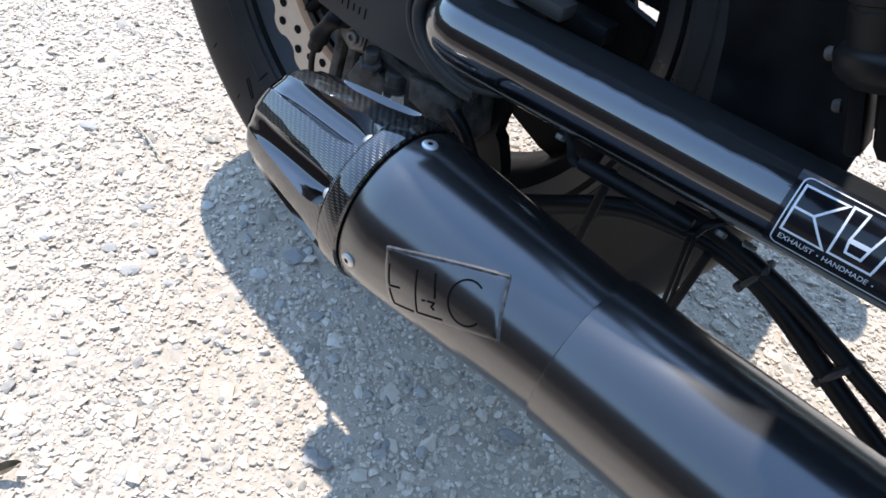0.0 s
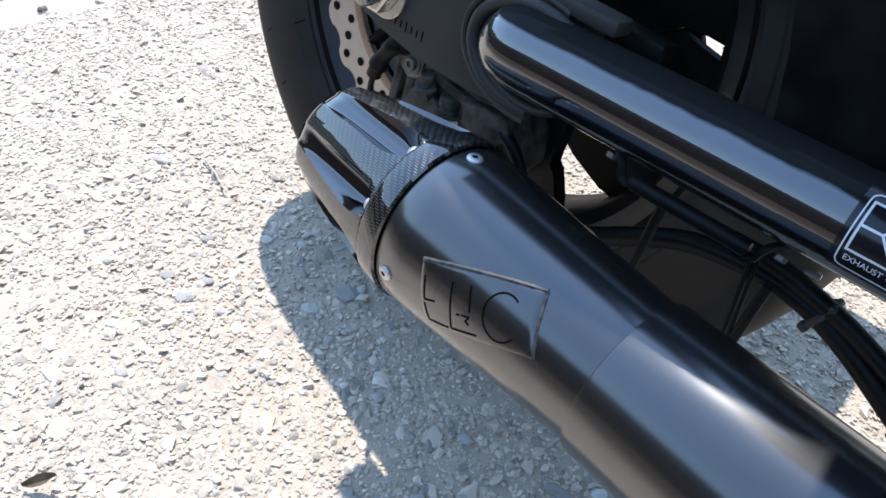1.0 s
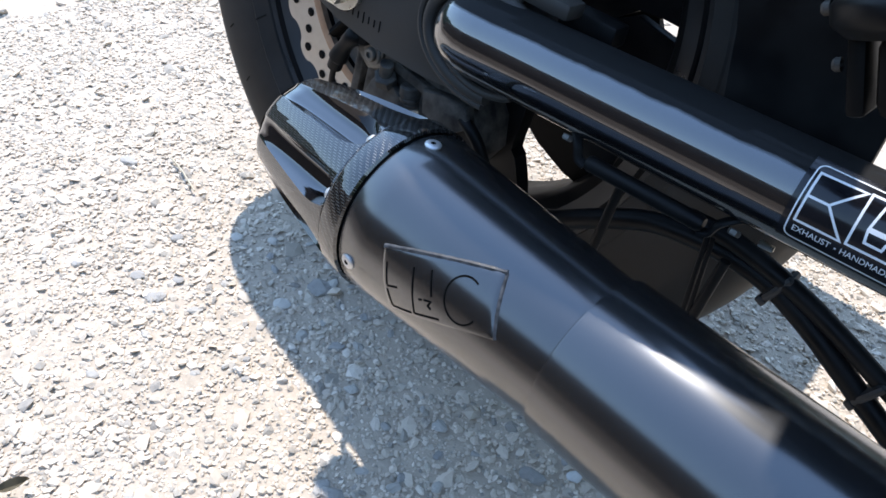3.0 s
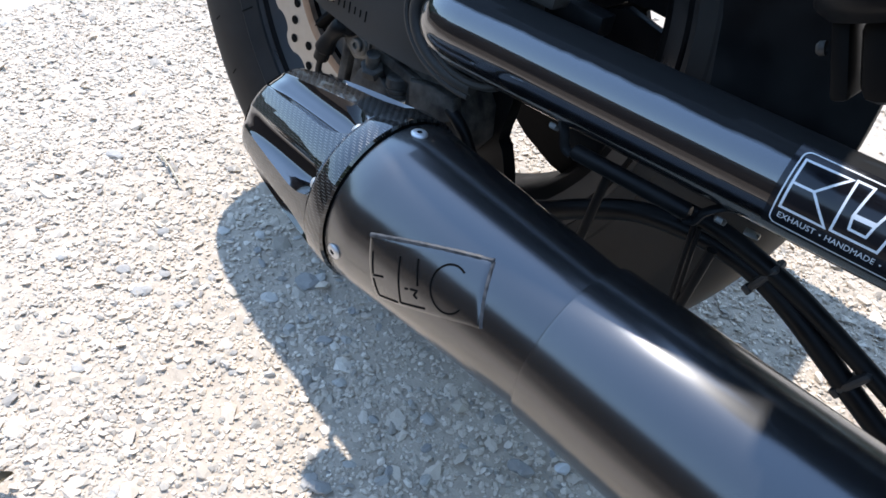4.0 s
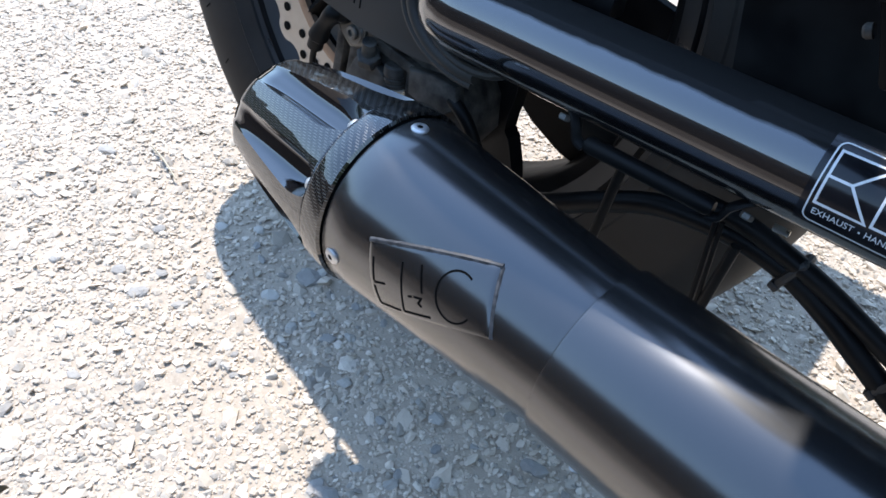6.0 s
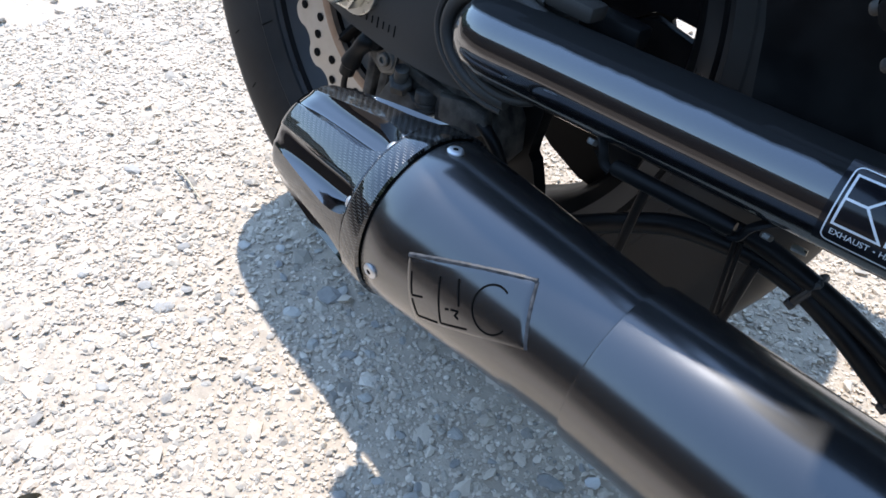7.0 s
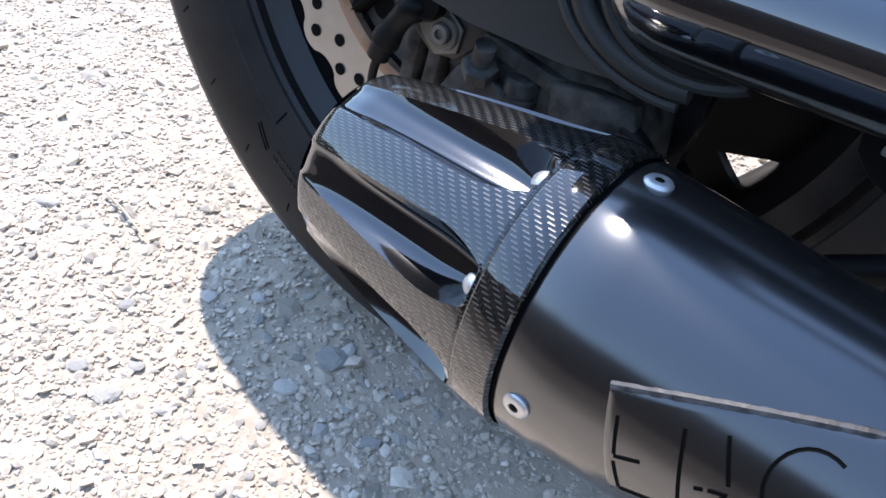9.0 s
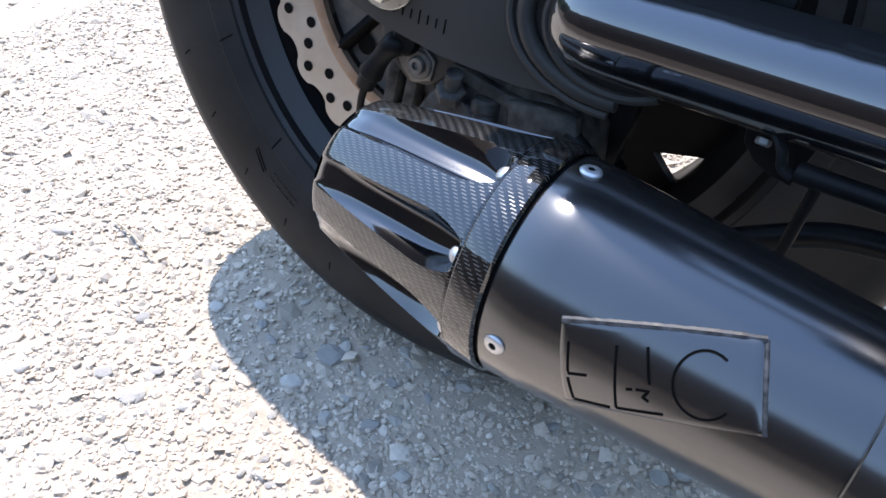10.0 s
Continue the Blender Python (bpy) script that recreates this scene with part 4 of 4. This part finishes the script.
part("cable", pipe(UNDER, 0.0068, 14), M_HOSE, bike, "thick black sheathed cable below the swingarm")
OVER = smooth_line([(0.270, -0.128, 0.296), (0.300, -0.126, 0.2960), (0.3325, -0.124, 0.2895), (0.3533, -0.122, 0.2830), (0.3775, -0.120, 0.2735), (0.4053, -0.118, 0.2620), (0.50, -0.115, 0.225)], 8)
part("cable", pipe(OVER, 0.0058, 14), M_HOSE, bike, "second black cable tied to the first")
for at, tilt in (((0.3310, -0.1215, 0.2845), 22), ((0.398, -0.1190, 0.2565), 24)):
    tie = part("cable_tie", block((0.0056, 0.0165, 0.0225), pose(*at, 0, tilt, 0), 0.003), M_TIE, bike, "black nylon cable tie")
    part("tie_head", block((0.0060, 0.006, 0.0045), pose(at[0] - 0.0045, at[1] - 0.005, at[2] - 0.0110, 0, tilt, 0), 0.0012), M_TIE, tie)
for a, b, r in (((0.2325, -0.150, 0.309), (0.2300, -0.150, 0.240), 0.0030), ((0.2890, -0.150, 0.306), (0.2970, -0.150, 0.245), 0.0016), ((0.2925, -0.150, 0.304), (0.3005, -0.150, 0.245), 0.0014), ((0.3040, -0.150, 0.296), (0.3020, -0.150, 0.245), 0.0030)):
    part("stay", pipe([a, b], r, 10), M_HOSE, bike, "thin dark metal stay")

# ---- rear shock absorber: collar and clevis above the tube ----
SHOCK_UP, SHOCK_OUT = Vector((-0.45, 0.03, 0.89)).normalized(), Vector((0.89, 0, 0.45)).normalized()
SHOCK_AT = Vector((0.3205, -0.240, 0.4490)) + SHOCK_OUT * 0.0255 + SHOCK_UP * 0.003
shock_m = axis_pose(SHOCK_AT, SHOCK_UP)
shock = part("shock_absorber", lathe([(-0.004, 0.0), (-0.004, 0.024), (-0.001, 0.0275), (0.001, 0.029), (0.007, 0.029), (0.009, 0.0275), (0.010, 0.0255), (0.022, 0.0255), (0.0225, 0.0248), (0.024, 0.0248), (0.0245, 0.0255), (0.09, 0.0255), (0.09, 0)], shock_m, 48), M_HOSE, bike, "satin black shock absorber body with a collar")
box = Matrix((SHOCK_OUT, Vector((0, 1, 0)), SHOCK_UP)).transposed().to_4x4()
for name, off, size, bev in (("clevis", 0.0385, (0.100, 0.034, 0.030), 0.006), ("clevis_cheek", -0.0185, (0.0065, 0.020, 0.029), 0.002)):
    down = -0.016
    part(name, block(size, Matrix.Translation(SHOCK_AT + SHOCK_OUT * off + SHOCK_UP * down) @ box, bev), M_RIM, shock)
for off, down in ((-0.0245, -0.013), (-0.0285, 0.006)):
    part("clevis_bolt", lathe([(0, 0.0026), (0.002, 0.0026), (0.003, 0.0018), (0.003, 0)], axis_pose(SHOCK_AT + SHOCK_OUT * off + SHOCK_UP * down + Vector((0, -0.004, 0)), -SHOCK_OUT), 20), M_IRON, shock)

# ---- seat and tail above the wheel, out of the picture, that shade and mirror in the exhaust ----
tail = [(-0.058, 0.660), (-0.058, 0.745), (-0.054, 0.762), (-0.047, 0.776), (-0.030, 0.800), (0.010, 0.810), (0.048, 0.790), (0.075, 0.802), (0.090, 0.789), (0.108, 0.788), (0.128, 0.763), (0.138, 0.777), (0.153, 0.754),
        (0.171, 0.747), (0.184, 0.726), (0.184, 0.640), (0.10, 0.64)]
seat = part("seat", slab(tail, -0.17, 0.17, 0.004), M_HOSE, bike, "black padded seat above the rear wheel")
# unseen thin sheet, added only to cast the shadow edge on the muffler
shadow_outline = [(0.172, 0.746), (0.139, 0.817), (0.114, 0.872), (0.16, 0.90), (0.30, 0.86), (0.62, 0.82), (0.62, 0.735), (0.20, 0.735)]
part("shadow_flap", slab(shadow_outline, -0.1705, -0.160, 0.002), M_HOSE, seat)
front = [(0.186, 0.66), (0.186, 0.87), (0.30, 0.858), (0.62, 0.82), (0.66, 0.66), (0.40, 0.62)]
part("front_cushion", slab(front, -0.05, 0.17, 0.006), M_HOSE, seat)
engine = [(0.62, 0.18), (0.58, 0.42), (0.62, 0.66), (1.25, 0.70), (1.35, 0.40), (1.15, 0.16)]
part("engine", slab(engine, -0.16, 0.18, 0.03, segs=3), M_IRON, bike, "dark engine block ahead of the swingarm")


# unseen blocks, shaped and placed to throw the rounded shadow on the ground
bag = part("far_shadow_block", block((0.26, 0.13, 0.15), pose(0.035, 0.275, 0.40), 0.025), M_HOSE, bike, "unseen black bag-like block that casts the far-side shadow")
part("shadow_lobe", block((0.21, 0.08, 0.06), pose(0.20, 0.350, 0.33), 0.028), M_HOSE, bag)
# mudguard over the tyre and the added shading box under the seat
def make_fender():
    bm = bmesh.new()
    rows = []
    for k in range(33):
        a = radians(12 + 66 * k / 32)
        row = []
        for y, r in ((-0.098, 0.322), (-0.095, 0.345), (-0.07, 0.352), (0.07, 0.352), (0.095, 0.345), (0.098, 0.322), (0.094, 0.322), (0.091, 0.341), (0.068, 0.348), (-0.068, 0.348), (-0.091, 0.341), (-0.094, 0.322)):
            row.append(bm.verts.new((r * math.cos(a), y, AXLE_Z + r * math.sin(a))))
        rows.append(row)
    for p, q in zip(rows, rows[1:]):
        for i in range(12):
            bm.faces.new((p[i], p[(i + 1) % 12], q[(i + 1) % 12], q[i]))
    bm.faces.new(rows[0]); bm.faces.new(rows[-1])
    part("mudguard", bm, M_HOSE, bike, "black mudguard over the rear tyre")


make_fender()
# unseen box, made wide to keep sky light off the tyre
part("shade_box", block((0.42, 0.42, 0.17), pose(0.53, 0, 0.62), 0.02), M_HOSE, bike, "unseen black box under the seat, widened to shade the tyre")


# plain black plate, added to occlude the tyre's upper front
occluder_outline = [(0.264 * math.cos(radians(a)), AXLE_Z + 0.264 * math.sin(radians(a))) for a in (46, 39, 32, 25, 18, 11, 5)]
occluder_outline += [(0.336, 0.338), (0.3398, 0.345), (0.3376, 0.394), (0.330, 0.520)]
part("occluder_plate", slab(occluder_outline, -0.134, -0.127, 0.002), M_HOSE, bike, "black occluder plate added between the wheel and the swingarm")


# ---- single stones, straw and a leaf on the ground ----
def lay_stone(x, y, size, turn, shape, tall=1.0, label="grey crushed stone lying in the gravel"):
    rng = random.Random(shape)
    bm = bmesh.new()
    bmesh.ops.create_icosphere(bm, subdivisions=2, radius=1.0)
    for _ in range(7):
        n = Vector((rng.gauss(0, 1), rng.gauss(0, 1), rng.gauss(0, 1))).normalized()
        d = rng.uniform(0.55, 0.85)
        for v in bm.verts:
            k = v.co.dot(n) - d
            if k > 0:
                v.co -= n * k
    for v in bm.verts:
        v.co += 0.05 * Vector((rng.gauss(0, 1), rng.gauss(0, 1), rng.gauss(0, 1)))
        v.co = Vector((v.co.x * size, v.co.y * size * 0.72, v.co.z * size * 0.55 * tall))
    me = bpy.data.meshes.new("stone")
    bm.to_mesh(me)
    bm.free()
    me.materials.append({1: M_SLATE, 2: M_CHALK, 5: M_SLATE, 19: M_SLATE}.get(shape, M_SLATE if shape >= 40 and shape % 2 else M_STONE))
    ob = tagged(new("stone", me), label, "stone", group="stones in the gravel")
    ob.matrix_world = pose(x, y, ground_height(x, y) + 0.30 * size * tall, rng.uniform(-8, 8), rng.uniform(-8, 8), turn)
    return ob


for row in ((0.238, -0.098, 0.0125, 20, 1, 1.0), (0.263, -0.072, 0.0085, 60, 2, 1.2), (-0.016, -0.213, 0.0060, 10, 3, 1.1), (-0.028, -0.218, 0.0045, 80, 4, 1.1), (-0.049, -0.090, 0.0160, 35, 5, 0.5),
            (-0.132, -0.083, 0.0085, 0, 6, 0.7), (0.228, -0.033, 0.0100, 0, 7, 0.8), (0.242, -0.021, 0.0080, 50, 8, 0.9), (0.019, -0.191, 0.0062, 30, 9, 1.0), (-0.161, -0.109, 0.0090, 0, 10, 0.5),
            (0.000, -0.048, 0.0090, 140, 11, 0.5), (0.059, -0.049, 0.0100, 20, 12, 0.6), (-0.011, -0.144, 0.0085, 110, 13, 0.7), (-0.056, -0.132, 0.0100, 15, 14, 0.5), (0.034, -0.112, 0.0070, 15, 15, 0.7),
            (-0.107, -0.251, 0.0060, 15, 16, 0.9), (-0.230, -0.251, 0.0070, 70, 17, 0.9), (-0.343, -0.127, 0.0110, 15, 18, 0.6), (0.136, -0.232, 0.0110, 40, 19, 0.9), (0.118, -0.154, 0.0065, 15, 20, 0.6),
            (0.031, -0.351, 0.0070, 120, 21, 0.8), (-0.096, -0.309, 0.0070, 15, 22, 0.8), (0.165, -0.190, 0.0080, 70, 23, 0.7), (0.150, -0.120, 0.0095, 0, 24, 0.6), (0.190, -0.165, 0.0070, 95, 25, 0.8)):
    lay_stone(*row)
shard_rng = random.Random(31)
for k in range(46):
    u, w = shard_rng.random(), shard_rng.random()
    lay_stone(-0.20 + 0.46 * u, -0.245 + 0.235 * w, 0.0045 + 0.006 * shard_rng.random() ** 2, shard_rng.uniform(0, 180), 40 + k, shard_rng.uniform(0.35, 0.7),
              "flat bluish slate chip in the gravel" if k % 2 else "buff crushed stone chip in the gravel")
straw = pipe(smooth_line([(-0.316, -0.089, 0.006), (-0.285, -0.094, 0.007), (-0.250, -0.102, 0.005)], 5), 0.0011, 6)
tagged(part("straw", straw, M_STRAW), "dry straw stalk lying on the gravel", "straw")


def make_leaf():
    bm = bmesh.new()
    rows = []
    for k in range(9):
        t = k / 8
        w = 0.005 * math.sin(math.pi * min(1, t * 0.95 + 0.03)) ** 0.8
        rows.append([bm.verts.new((-0.014 + 0.028 * t, w * e, 0.004 * abs(e) + 0.006 * t * t)) for e in (-1, -0.5, 0, 0.5, 1)])
    for a, b in zip(rows, rows[1:]):
        for i in range(4):
            bm.faces.new((a[i], a[i + 1], b[i + 1], b[i]))
    bmesh.ops.solidify(bm, geom=bm.faces[:], thickness=0.0004)
    leaf = tagged(part("leaf", bm, M_LEAF), "dry brown leaf on the gravel", "leaf")
    leaf.matrix_world = pose(-0.031, -0.408, 0.006, 12, -10, 60)


make_leaf()
